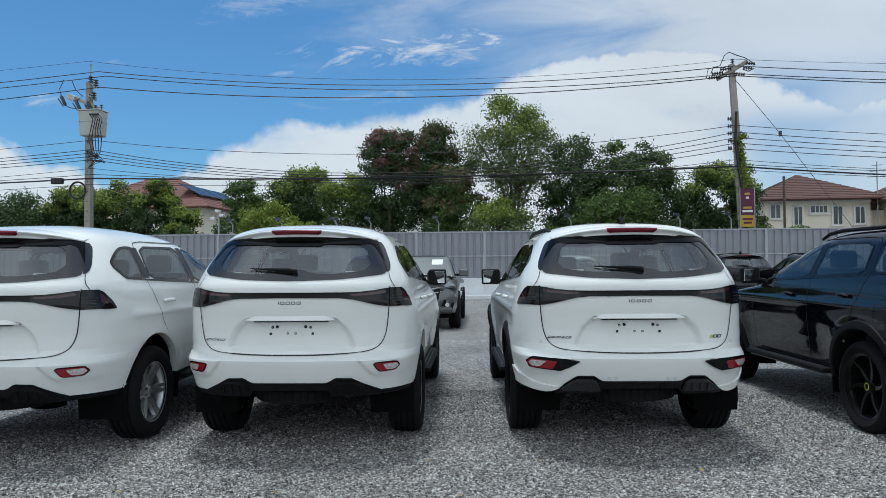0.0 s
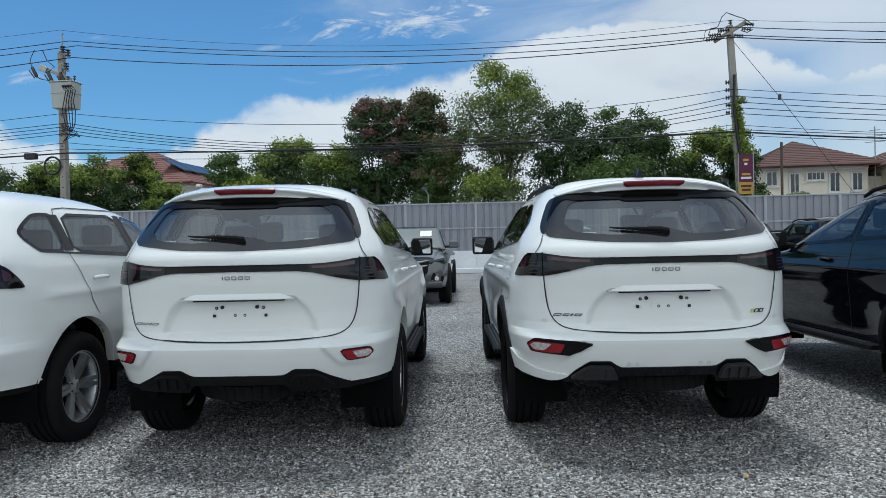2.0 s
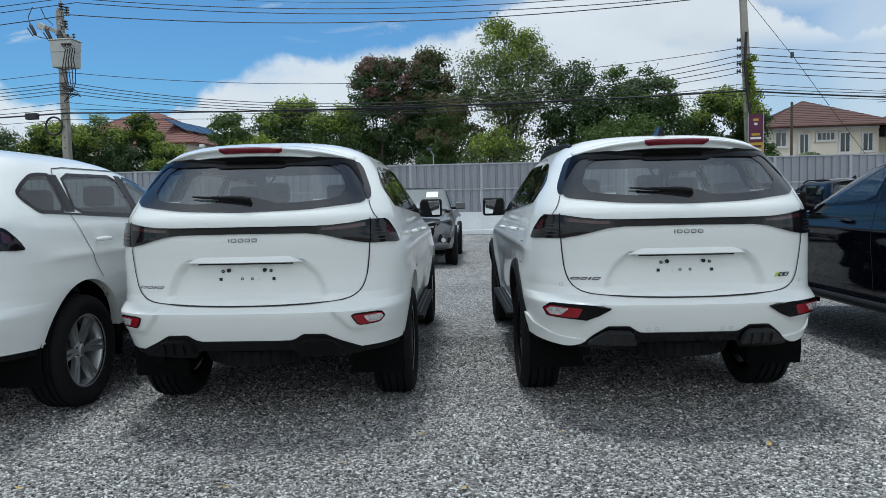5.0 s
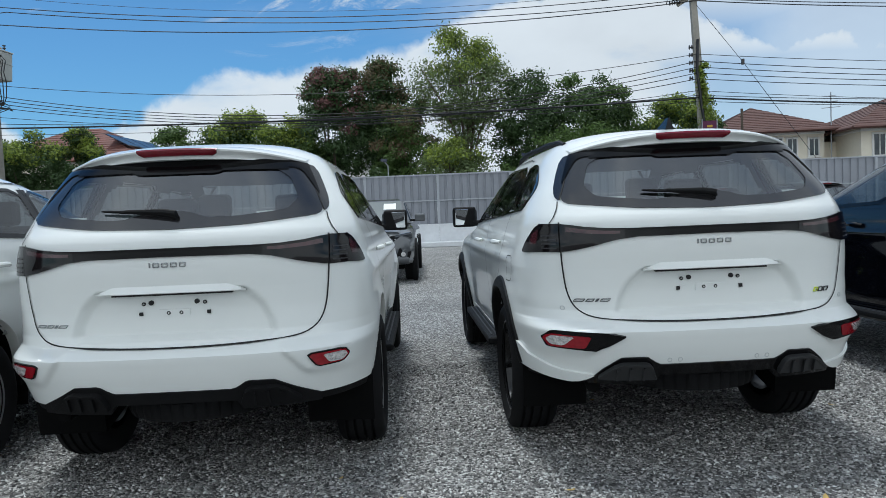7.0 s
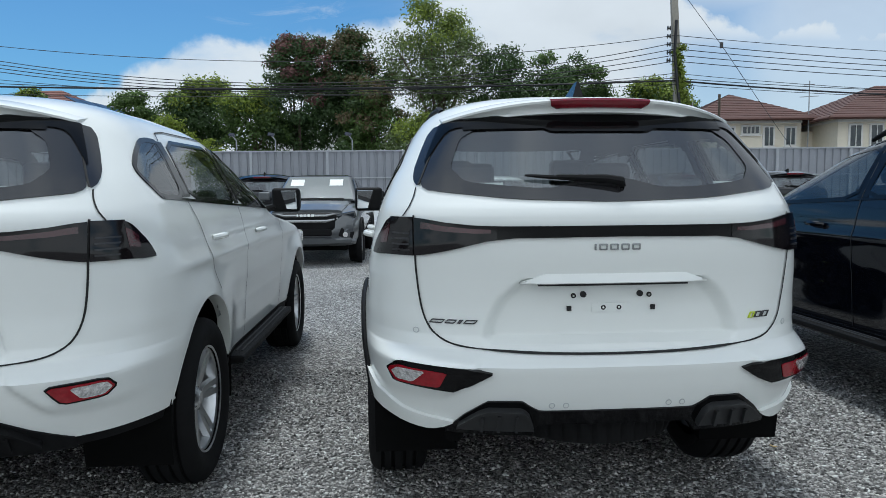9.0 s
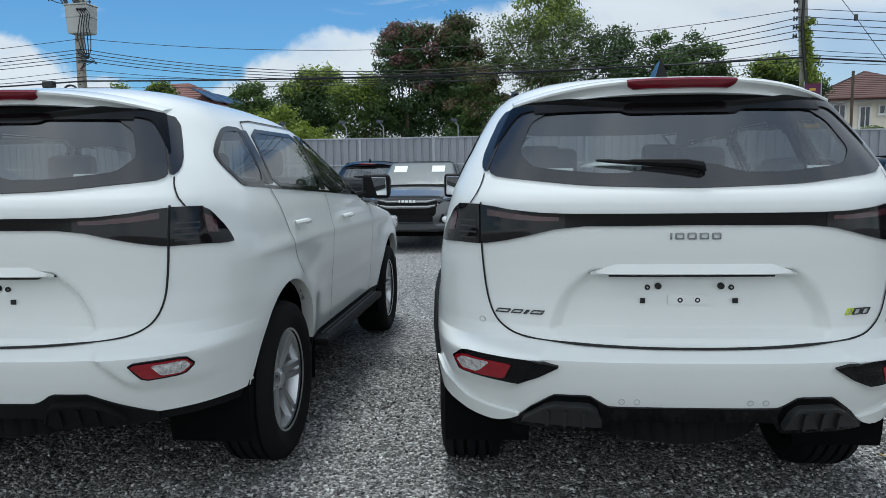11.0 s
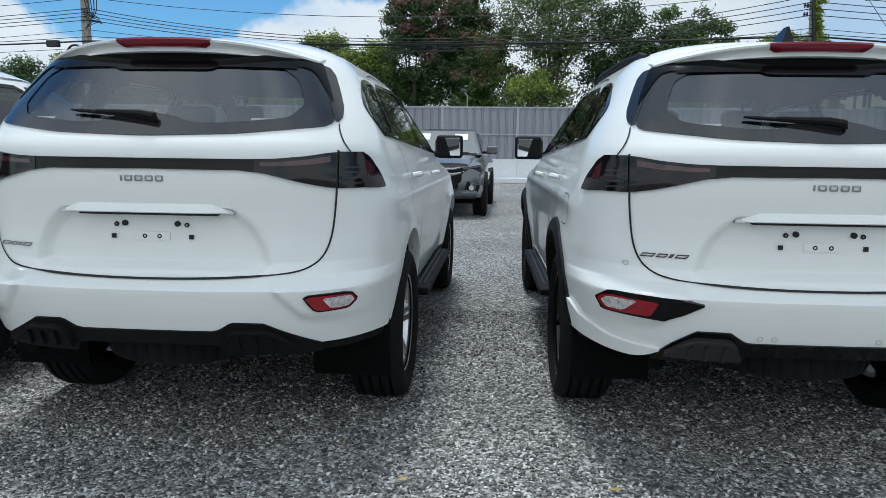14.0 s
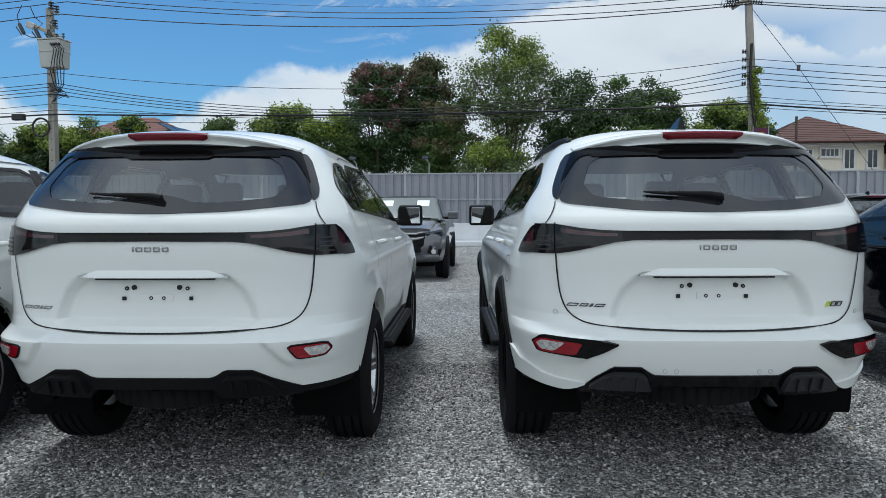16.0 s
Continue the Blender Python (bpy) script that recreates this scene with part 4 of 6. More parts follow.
        part("corner_rim", flip(strip([('x', x) for x in xs], [a - 0.009 for a in arch], [a + 0.003 for a in arch], 1, 0.038, 0.0)), GREYPLASTIC if kit else PLASTIC, p)
        for x in (0.355, 0.415, 0.47):
            part("diffuser_fin", flip(strip([('x', x - 0.005), ('x', x + 0.005)], [0.482] * 2, [float(np.interp(x, xs, arch)) - 0.012] * 2, 2, 0.044, 0.02)), GREYPLASTIC if kit else PLASTIC, p)
    # sides
    for s in (1, -1):
        flip = (lambda v: v) if s > 0 else mirrored
        for name, poly in (("quarter_window", QUARTER), ("rear_door_window", REAR_DOOR), ("front_door_window", FRONT_DOOR)):
            pane = part(name, flip(plaque('y', shrink(poly, 0.965), 4, 0.002, -0.004)), SIDEGLASS, car)
            part("window_frame", flip(band('y', inset(poly, -0.007), inset(poly, 0.014), 0.0045, -0.012, 2)), GLOSSBLACK, pane)
        part("door_pillar_trim", flip(strip([('y', -0.06 + 0.016 * i) for i in range(8)], [1.298] * 8, [1.545] * 8, 6, 0.003)), GLOSSBLACK, car)
        part("door_pillar_trim", flip(strip([('y', 0.85 + 0.012 * i) for i in range(9)], [1.255] * 9, [1.565] * 9, 6, 0.003)), GLOSSBLACK, car)
        part("belt_trim", flip(strip([('y', -0.32 + 0.115 * i) for i in range(21)], [1.291 - 0.0050 * i for i in range(21)], [1.303 - 0.0050 * i for i in range(21)], 1, 0.006)), GLOSSBLACK, car)
        # door joints
        part("door_gap", flip(gap_line('y', [(0.05, 1.585), (-0.02, 1.50), (-0.03, 1.29), (0.02, 1.20), (0.09, 1.06), (0.16, 0.92), (0.20, 0.85)], 0.006)), SEAM, car)
        part("door_gap", flip(gap_line('y', [(0.90, 1.58), (0.90, 1.16), (0.92, 0.48)], 0.006)), SEAM, car)
        part("door_gap", flip(gap_line('y', [(2.05, 1.18), (2.12, 1.0), (2.13, 0.62), (2.1, 0.48)], 0.006)), SEAM, car)
        part("roof_gap", flip(gap_line('y', [(0.05, 1.585), (0.2, 1.60), (0.9, 1.605), (1.40, 1.565), (1.85, 1.33)], 0.006)), SEAM, car)
        if s < 0:
            part("fuel_flap", flip(gap_line('y', rounded([(-0.36, 1.045), (-0.19, 1.045), (-0.17, 0.905), (-0.33, 0.905)], 2, 0.03, 0.16), 0.005, 0.003, True)), SEAM, car)
        for y in (0.19, 1.19):
            pts = [on_shell('y', y + 0.17 * i / 6, 1.105 - 0.02 * y, o) for i, o in enumerate((0.006, 0.035, 0.042, 0.042, 0.042, 0.035, 0.006))]
            part("door_handle", flip(both(tube(pts, [0.012, 0.015, 0.015, 0.015, 0.015, 0.015, 0.012], 8))), paint, car)
        # mirror
        mir = part("door_mirror", mesh_from_bm_mirror(s), PLASTIC, car)
        part("mirror_arm", flip(both(tube([(0.76, 2.06, 1.19), (0.81, 2.06, 1.20), (0.85, 2.06, 1.21)], [0.03, 0.026, 0.03], 8))), PLASTIC, mir)
        gl = box_bm(0.168, 0.006, 0.138, s * 0.928, 2.034, 1.258, 0.004, 1, Euler((radians(5), 0, radians(-s * 16))).to_matrix())
        part("mirror_glass", gl, MIRROR, mir)
        # sill, side step, arch mouldings
        ys = [0.46 + (AXLE - 0.92) * i / 20 for i in range(21)]
        part("sill", flip(strip([('y', y) for y in ys], [0.365] * 21, [0.47] * 21, 3, 0.004, -0.25)), PLASTIC if not kit else paint, car)
        step = box_bm(0.20, 1.68, 0.045, s * 0.825, 1.36, 0.425, 0.018, 3)
        stp = part("side_step", step, PLASTIC, car)
        for k in range(4):
            part("step_tread", box_bm(0.012, 1.5, 0.006, s * (0.79 + 0.032 * k), 1.40, 0.449, 0.002, 1), GREYPLASTIC, stp)
        for y in (0.75, 2.1):
            part("step_bracket", box_bm(0.25, 0.05, 0.03, s * 0.70, y, 0.42), UNDER, stp)
        for c in (0.0, AXLE):
            if kit:
                sec = [(ARCH + 0.060, 0.002), (ARCH + 0.055, 0.012), (ARCH + 0.035, 0.018), (ARCH - 0.002, 0.020), (ARCH - 0.012, 0.012), (ARCH - 0.014, -0.10)]
            else:
                sec = [(ARCH + 0.012, -0.001), (ARCH + 0.004, 0.0015), (ARCH - 0.004, 0.0), (ARCH - 0.008, -0.012), (ARCH - 0.008, -0.06)]
            part("wheel_arch", flip(arch_sweep(c, sec, 2, 178 if c else 167)), (PLASTIC if kit else paint), car)
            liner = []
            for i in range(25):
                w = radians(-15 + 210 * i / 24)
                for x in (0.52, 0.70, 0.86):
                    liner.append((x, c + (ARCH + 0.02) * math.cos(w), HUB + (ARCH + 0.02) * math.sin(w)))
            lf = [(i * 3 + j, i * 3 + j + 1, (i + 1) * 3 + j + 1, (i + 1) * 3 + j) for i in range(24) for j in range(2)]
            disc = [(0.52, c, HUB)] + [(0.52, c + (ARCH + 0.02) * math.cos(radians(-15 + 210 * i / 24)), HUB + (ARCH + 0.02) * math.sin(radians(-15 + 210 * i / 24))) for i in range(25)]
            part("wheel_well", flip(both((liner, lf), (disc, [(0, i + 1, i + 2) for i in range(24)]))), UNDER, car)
            wheel_parts(car, kit, s * 0.762, c)
        if kit:
            rail = [(0.565, -0.36, 1.640), (0.565, -0.22, 1.664), (0.568, 0.1, 1.678), (0.568, 0.8, 1.682), (0.565, 1.05, 1.660), (0.555, 1.2, 1.615)]
            part("roof_rail", flip(both(tube(rail, [0.014, 0.018, 0.018, 0.018, 0.018, 0.014], 8))), PLASTIC, car)
    # windscreen
    rows = []
    for i in range(9):
        z = 1.175 + (1.62 - 1.175) * i / 8
        W, R, F, L, LF = shell_z(z)
        rows.append([(x, F - LF + LF * (1 - (abs(x) / W) ** 2.4) ** (1 / 2.6) + 0.004, z) for x in [(-0.93 + 1.86 * j / 24) * W for j in range(25)]])
    part("windscreen", ([p for r in rows for p in r], [(i * 25 + j, i * 25 + j + 1, (i + 1) * 25 + j + 1, (i + 1) * 25 + j) for i in range(8) for j in range(24)]), WINDSCREEN, car)
    if kit:
        part("roof_aerial", ([(-0.022, -0.22, 1.700), (0.022, -0.22, 1.700), (0.026, -0.42, 1.69), (-0.026, -0.42, 1.69), (-0.004, -0.37, 1.765), (0.004, -0.37, 1.765), (0.004, -0.41, 1.765), (-0.004, -0.41, 1.765)],
                             [(0, 1, 5, 4), (1, 2, 6, 5), (2, 3, 7, 6), (3, 0, 4, 7), (4, 5, 6, 7)], False), GLOSSBLACK, car)
    # front face, plain
    part("front_grille", box_bm(1.1, 0.05, 0.22, 0, 3.775, 0.83, 0.02, 2), GLOSSBLACK, car)
    for s in (1, -1):
        part("head_lamp", box_bm(0.34, 0.16, 0.12, s * 0.66, 3.60, 0.90, 0.04, 3, None), CLEAR, car)
    # cabin
    seat(car, -0.37, 1.45, 0.52, (-0.37,))
    seat(car, 0.37, 1.45, 0.52, (0.37,))
    seat(car, 0.0, 0.60, 1.30, (-0.36, 0.36), 0.05)
    seat(car, 0.0, -0.18, 1.16, (-0.33, 0.33), 0.20)
    part("dashboard", box_bm(1.45, 0.42, 0.32, 0, 2.12, 0.98, 0.08, 3), SEATMAT, car)
    ring = [(0.37 + 0.17 * math.cos(w * math.pi / 12), 1.86 - 0.06 * math.sin(w * math.pi / 12), 1.08 + 0.16 * math.sin(w * math.pi / 12)) for w in range(25)]
    part("steering_wheel", both(tube(ring, 0.015, 6, False)), SEATMAT, car)
    part("load_floor", box_bm(1.3, 3.0, 0.05, 0, 0.75, 0.62), SEATMAT, car)
    return car


def mesh_from_bm_mirror(s):
    """A door mirror's housing, open towards the driver."""
    bm = box_bm(0.205, 0.12, 0.176, s * 0.925, 2.095, 1.258, 0.032, 4)
    for v in bm.verts:
        if v.co.y > 2.12:
            v.co.x += -s * 0.03 * (v.co.y - 2.12) / 0.035
            v.co.z += (1.258 - v.co.z) * 0.25
    for f in bm.faces:
        f.smooth = True
    return bm


MIRROR = material("mirror_glass", (0.75, 0.76, 0.77), 0.02, metal=1.0)
A_POSE, B_POSE = pose(-1.207, 6.120, 0, 0, 0, 5.33), pose(1.275, 6.451, 0, 0, 0, 6.65)
C_POSE, D_POSE = pose(-3.330, 5.650, 0, 0, 0, 4.57), pose(4.136, 6.568, 0, 0, 0, 6.65)
ROW = "sport utility cars parked in a row"
suv_plain = build_suv(A_POSE, WHITE, False, "white seven-seat sport utility car with silver wheels parked on gravel", ROW)
suv_copy = copy_thing(suv_plain, C_POSE)
suv_kit = build_suv(B_POSE, WHITE, True, "white sport utility car with black wheel flares and black bumper bezels", ROW)
suv_black = build_suv(D_POSE, BLACK, True, "glossy black sport utility car with black wheels parked on gravel", ROW)


# ---- ground ----
def gravel_material(name, flat):
    m = bpy.data.materials.new(name)
    m.use_nodes = True
    t = m.node_tree
    p = t.nodes["Principled BSDF"]
    p.inputs["Roughness"].default_value = 0.85
    co = t.nodes.new("ShaderNodeTexCoord")
    ramp = t.nodes.new("ShaderNodeValToRGB")
    e = ramp.color_ramp.elements
    e[0].position, e[0].color = 0.0, (0.034, 0.033, 0.033, 1)
    e[1].position, e[1].color = 1.0, (0.72, 0.73, 0.71, 1)
    k = e.new(0.55)
    k.color = (0.232, 0.227, 0.218, 1)
    k = e.new(0.85)
    k.color = (0.46, 0.45, 0.43, 1)
    big = t.nodes.new("ShaderNodeTexNoise")
    big.inputs["Scale"].default_value, big.inputs["Detail"].default_value = 0.7, 5.0
    t.links.new(co.outputs["Object"], big.inputs["Vector"])
    if flat:
        v = t.nodes.new("ShaderNodeTexVoronoi")
        v.inputs["Scale"].default_value = 72.0
        t.links.new(co.outputs["Object"], v.inputs["Vector"])
        sep = t.nodes.new("ShaderNodeSeparateColor")
        t.links.new(v.outputs["Color"], sep.inputs[0])
        src = sep.outputs[0]
        b = t.nodes.new("ShaderNodeBump")
        b.inputs["Strength"].default_value, b.inputs["Distance"].default_value = 1.0, 0.02
        b.invert = True
        t.links.new(v.outputs["Distance"], b.inputs["Height"])
        t.links.new(b.outputs[0], p.inputs["Normal"])
    else:
        g = t.nodes.new("ShaderNodeNewGeometry")
        src = g.outputs["Random Per Island"]
    t.links.new(src, ramp.inputs[0])
    mul = t.nodes.new("ShaderNodeMapRange")
    mul.inputs["From Min"].default_value, mul.inputs["From Max"].default_value = 0.3, 0.7
    mul.inputs["To Min"].default_value, mul.inputs["To Max"].default_value = 0.82, 1.15
    t.links.new(big.outputs["Fac"], mul.inputs["Value"])
    sc = t.nodes.new("ShaderNodeVectorMath")
    sc.operation = 'SCALE'
    t.links.new(ramp.outputs[0], sc.inputs[0])
    t.links.new(mul.outputs[0], sc.inputs["Scale"])
    t.links.new(sc.outputs[0], p.inputs["Base Color"])
    return m


GRAVEL = gravel_material("grey_gravel", True)
STONE = gravel_material("gravel_stones", False)
nx, ny = 60, 60
gv = [(-400 + 800 * i / nx, -300 + 900 * j / ny, 0) for j in range(ny + 1) for i in range(nx + 1)]
ground = new("ground", mesh_of("ground", gv, [(j * (nx + 1) + i, j * (nx + 1) + i + 1, (j + 1) * (nx + 1) + i + 1, (j + 1) * (nx + 1) + i) for j in range(ny) for i in range(nx)]))
ground.data.materials.append(GRAVEL)
tagged(ground, "grey crushed-stone gravel of an open car yard", "ground", kind="structure")


def stones(count, x0, x1, y0, y1, smin, smax, seed):
    r = np.random.RandomState(seed)
    base = np.array([(1, 0, 0), (-1, 0, 0), (0, 1, 0), (0, -1, 0), (0, 0, 1), (0, 0, -0.6)], float)
    tri = np.array([(0, 2, 4), (2, 1, 4), (1, 3, 4), (3, 0, 4), (2, 0, 5), (1, 2, 5), (3, 1, 5), (0, 3, 5)])
    size = smin + (smax - smin) * r.rand(count) ** 2
    pts = base[None] * (0.7 + 0.6 * r.rand(count, 6, 1)) * (size[:, None, None] * np.stack([0.85 + 0.4 * r.rand(count), 0.65 + 0.35 * r.rand(count), 0.45 + 0.4 * r.rand(count)], 1)[:, None, :])
    q = r.randn(count, 4)
    q[:, 1:3] *= 0.35
    q /= np.linalg.norm(q, axis=1)[:, None]
    w, x, y, z = q.T
    rot = np.stack([1 - 2 * (y * y + z * z), 2 * (x * y - z * w), 2 * (x * z + y * w), 2 * (x * y + z * w), 1 - 2 * (x * x + z * z), 2 * (y * z - x * w), 2 * (x * z - y * w), 2 * (y * z + x * w), 1 - 2 * (x * x + y * y)], 1).reshape(-1, 3, 3)
    pts = np.einsum('nij,nkj->nki', rot, pts)
    pos = np.stack([x0 + (x1 - x0) * r.rand(count), y0 + (y1 - y0) * r.rand(count), size * 0.15], 1)
    verts = (pts + pos[:, None, :]).reshape(-1, 3)
    faces = (tri[None] + 6 * np.arange(count)[:, None, None]).reshape(-1, 3)
    me = bpy.data.meshes.new("gravel_stones")
    me.vertices.add(len(verts))
    me.vertices.foreach_set("co", verts.ravel())
    me.loops.add(faces.size)
    me.loops.foreach_set("vertex_index", faces.ravel().astype(np.int32))
    me.polygons.add(len(faces))
    me.polygons.foreach_set("loop_start", np.arange(0, faces.size, 3, dtype=np.int32))
    me.update(calc_edges=True)
    me.materials.append(STONE)
    return me


tagged(new("gravel_stones", stones(125000, -4.2, 4.4, 3.0, 8.2, 0.005, 0.0145, 4)), "loose grey crushed stones covering the yard", "gravel", kind="stuff")

# ---- fence ----
FENCE = material("grey_painted_sheet", (0.24, 0.25, 0.275), 0.5, noise_scale=0.8, noise_amount=0.08, metal=0.2, per_object=0.05)
CONCRETE = material("pale_concrete", (0.66, 0.67, 0.68), 0.85, noise_scale=1.2, noise_amount=0.10, bump=0.15, bump_scale=30)
FY, FS = 31.0, 0.06
def fence_y(x): return FY + FS * x
fence = thing("fence", pose(0, 0, 0), "tall grey corrugated sheet fence on a pale concrete base", "fence", kind="structure")
PITCH = 2.92
x0 = -1.62 - PITCH * 14
def sheet(w, z0, z1):
    verts, faces = [], []
    per = w / 9
    for k in range(9):
        for a, d in ((0.0, 0.0), (0.62, 0.0), (0.70, 0.045), (0.92, 0.045)):
            verts += [((k + a) * per, d, z0), ((k + a) * per, d, z1)]
    verts += [(w, 0, z0), (w, 0, z1)]
    n = len(verts) // 2
    return verts, [(2 * i, 2 * i + 2, 2 * i + 3, 2 * i + 1) for i in range(n - 1)], False
sheet_me = mesh_of("sheet_panel", *sheet(PITCH - 0.10, 0.90, 2.86))
sheet_me.materials.append(FENCE)
post_me = bpy.data.meshes.new("fence_post")
b = box_bm(0.10, 0.10, 2.06, 0, 0, 1.87, 0.006, 1); b.to_mesh(post_me); b.free()
POSTM = material("fence_post_grey", (0.34, 0.355, 0.38), 0.5, noise_scale=2, noise_amount=0.08)
post_me.materials.append(POSTM)
rail_me = bpy.data.meshes.new("fence_rail")
b = box_bm(PITCH - 0.10, 0.05, 0.05, PITCH / 2 - 0.05, -0.03, 0, 0.004, 1); b.to_mesh(rail_me); b.free()
rail_me.materials.append(POSTM)
wall_me = bpy.data.meshes.new("base_wall")
b = box_bm(PITCH, 0.22, 0.72, PITCH / 2, 0.05, 0.54, 0.01, 1); b.to_mesh(wall_me); b.free()
wall_me.materials.append(CONCRETE)
ang = math.degrees(math.atan(FS))
for i in range(26):
    x = x0 + PITCH * i
    for name, me, dx, dz in (("sheet_panel", sheet_me, 0.05, 0), ("fence_post", post_me, 0, 0), ("fence_rail", rail_me, 0.05, 2.87), ("fence_rail", rail_me, 0.05, 1.84), ("base_wall", wall_me, 0, 0)):
        ob = new(name, me)
        ob.parent = fence
        ob.matrix_basis = pose(x, fence_y(x), 0, 0, 0, ang) @ pose(dx, 0, dz)
apron = part("concrete_apron", box_bm(76, 0.9, 0.20, 38, -0.45, 0.10, 0.02, 1), CONCRETE, fence)
apron.matrix_basis = pose(x0, fence_y(x0), 0, 0, 0, ang)

# ---- trees ----
BARK = material("brown_bark", (0.10, 0.075, 0.055), 0.9, noise_scale=4, noise_amount=0.3, bump=0.5, bump_scale=12)


def leaf_material(name, colour, spread=0.35):
    m = bpy.data.materials.new(name)
    m.use_nodes = True
    t = m.node_tree
    t.nodes.clear()
    out, mix, d, tr, g, r, sc, gl, mix2 = (t.nodes.new(k) for k in ("ShaderNodeOutputMaterial", "ShaderNodeMixShader", "ShaderNodeBsdfDiffuse", "ShaderNodeBsdfTranslucent", "ShaderNodeNewGeometry", "ShaderNodeMapRange", "ShaderNodeVectorMath", "ShaderNodeBsdfGlossy", "ShaderNodeMixShader"))
    sc.operation = 'SCALE'
    sc.inputs[0].default_value = colour
    r.inputs["To Min"].default_value, r.inputs["To Max"].default_value = 1 - spread, 1 + spread
    t.links.new(g.outputs["Random Per Island"], r.inputs["Value"])
    t.links.new(r.outputs[0], sc.inputs["Scale"])
    t.links.new(sc.outputs[0], d.inputs[0])
    t.links.new(sc.outputs[0], tr.inputs[0])
    mix.inputs[0].default_value = 0.33
    t.links.new(d.outputs[0], mix.inputs[1]); t.links.new(tr.outputs[0], mix.inputs[2])
    gl.inputs["Roughness"].default_value = 0.5
    mix2.inputs[0].default_value = 0.03
    t.links.new(mix.outputs[0], mix2.inputs[1]); t.links.new(gl.outputs[0], mix2.inputs[2])
    t.links.new(mix2.outputs[0], out.inputs[0])
    return m


# light is also the painted sunlit top of deep and mid crowns
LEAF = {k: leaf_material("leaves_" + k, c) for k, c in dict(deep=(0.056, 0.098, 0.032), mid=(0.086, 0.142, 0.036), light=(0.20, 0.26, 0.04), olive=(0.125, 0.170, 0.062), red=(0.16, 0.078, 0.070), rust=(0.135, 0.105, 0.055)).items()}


def leaves_mesh(name, centres, radii, count, size, rnd, mat, flat=0.75, fill=0.45):
    """Many small pointed leaves scattered in uneven clumps."""
    c, rad = np.array(centres, float), np.array(radii, float)
    w = rad ** 2
    which = rnd.choice(len(c), count, p=w / w.sum())
    d = rnd.randn(count, 3)
    d /= np.linalg.norm(d, axis=1)[:, None]
    g = rnd.randn(count, 3)
    pos = c[which] + (0.45 * fill * g + 0.62 * (1 - 0.5 * fill) * d) * rad[which][:, None] * np.array([1.15, 1.15, flat])
    up = 1.3 * d + 0.6 * rnd.randn(count, 3) + np.array([0, 0, 0.4])
    up /= np.linalg.norm(up, axis=1)[:, None]
    a = np.cross(up, rnd.randn(count, 3))
    a /= np.linalg.norm(a, axis=1)[:, None]
    b = np.cross(up, a)
    s = size * (0.6 + 0.8 * rnd.rand(count))[:, None]
    quad = np.stack([pos - a * s, pos + b * s * 0.5, pos + a * s, pos - b * s * 0.5], 1).reshape(-1, 3)
    me = bpy.data.meshes.new(name)
    me.vertices.add(4 * count)
    me.vertices.foreach_set("co", quad.ravel())
    me.loops.add(4 * count)
    me.loops.foreach_set("vertex_index", np.arange(4 * count, dtype=np.int32))
    me.polygons.add(count)
    me.polygons.foreach_set("loop_start", np.arange(0, 4 * count, 4, dtype=np.int32))
    me.update(calc_edges=True)
    me.materials.append(mat)
    return me


def tree(x, y, height, width, base, leaf, label, seed, count=21000, size=0.072, trunk=0.16, clumps=95, second=None, flat=0.8, hollow=0.0, lean=0.0):
    """A broadleaf tree: tapered trunk, limbs, and an uneven crown of leaves from height base up."""
    rnd = np.random.RandomState(seed)
    t = thing("tree", pose(x, y, 0), label, "tree", "trees behind the fence")
    fork = base + 0.15 * (height - base)
    pts = [(lean * h / fork + 0.08 * math.sin(3 * h + seed), 0.08 * math.cos(2 * h + seed), h) for h in np.linspace(0, fork, 7)]
    part("trunk", both(tube(pts, [trunk * (1 - 0.4 * i / 6) for i in range(7)], 9)), BARK, t)
    hc, hh = (base + height) / 2, (height - base) / 2
    cs, rs = [], []
    lobes = [rnd.uniform(0.80, 1.12) for _ in range(7)]
    while len(cs) < clumps:
        p = rnd.uniform(-1, 1, 3)
        q = np.linalg.norm(p)
        if q > 1 or q < hollow:
            continue
        f = (1 - 0.25 * max(0.0, -p[2])) * lobes[int((math.atan2(p[2], p[0]) + math.pi) / (2 * math.pi) * 6.99)]
        r = (0.085 + 0.10 * rnd.rand()) * width
        cs.append((lean + p[0] * (width / 2 - r * 0.6) * f, p[1] * (width / 2 - r) * f, hc + p[2] * (hh - r * 0.5) * min(1.0, f)))
        rs.append(r)
    for i in range(10):
        c, s = cs[i], pts[4 + i % 3]
        mid = (s[0] * .5 + c[0] * .5 + 0.1 * rnd.randn(), s[1] * .5 + c[1] * .5, s[2] * .45 + c[2] * .55)
        part("limb", both(tube([s, mid, c], [trunk * 0.42, trunk * 0.25, trunk * 0.08], 6)), BARK, t)
    part("crown", leaves_mesh("crown", cs, rs, count, size, rnd, LEAF[leaf], flat, 0.55), None, t)
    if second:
        # clumps at the top and rim; 'light' leaves put sunlight into the colour
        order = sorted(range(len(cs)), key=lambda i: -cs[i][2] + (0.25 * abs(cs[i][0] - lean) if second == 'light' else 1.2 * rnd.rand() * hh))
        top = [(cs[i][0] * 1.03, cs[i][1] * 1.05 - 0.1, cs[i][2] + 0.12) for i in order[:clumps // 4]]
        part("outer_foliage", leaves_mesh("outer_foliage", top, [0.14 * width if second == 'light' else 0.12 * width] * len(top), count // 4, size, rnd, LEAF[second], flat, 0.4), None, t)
    return t


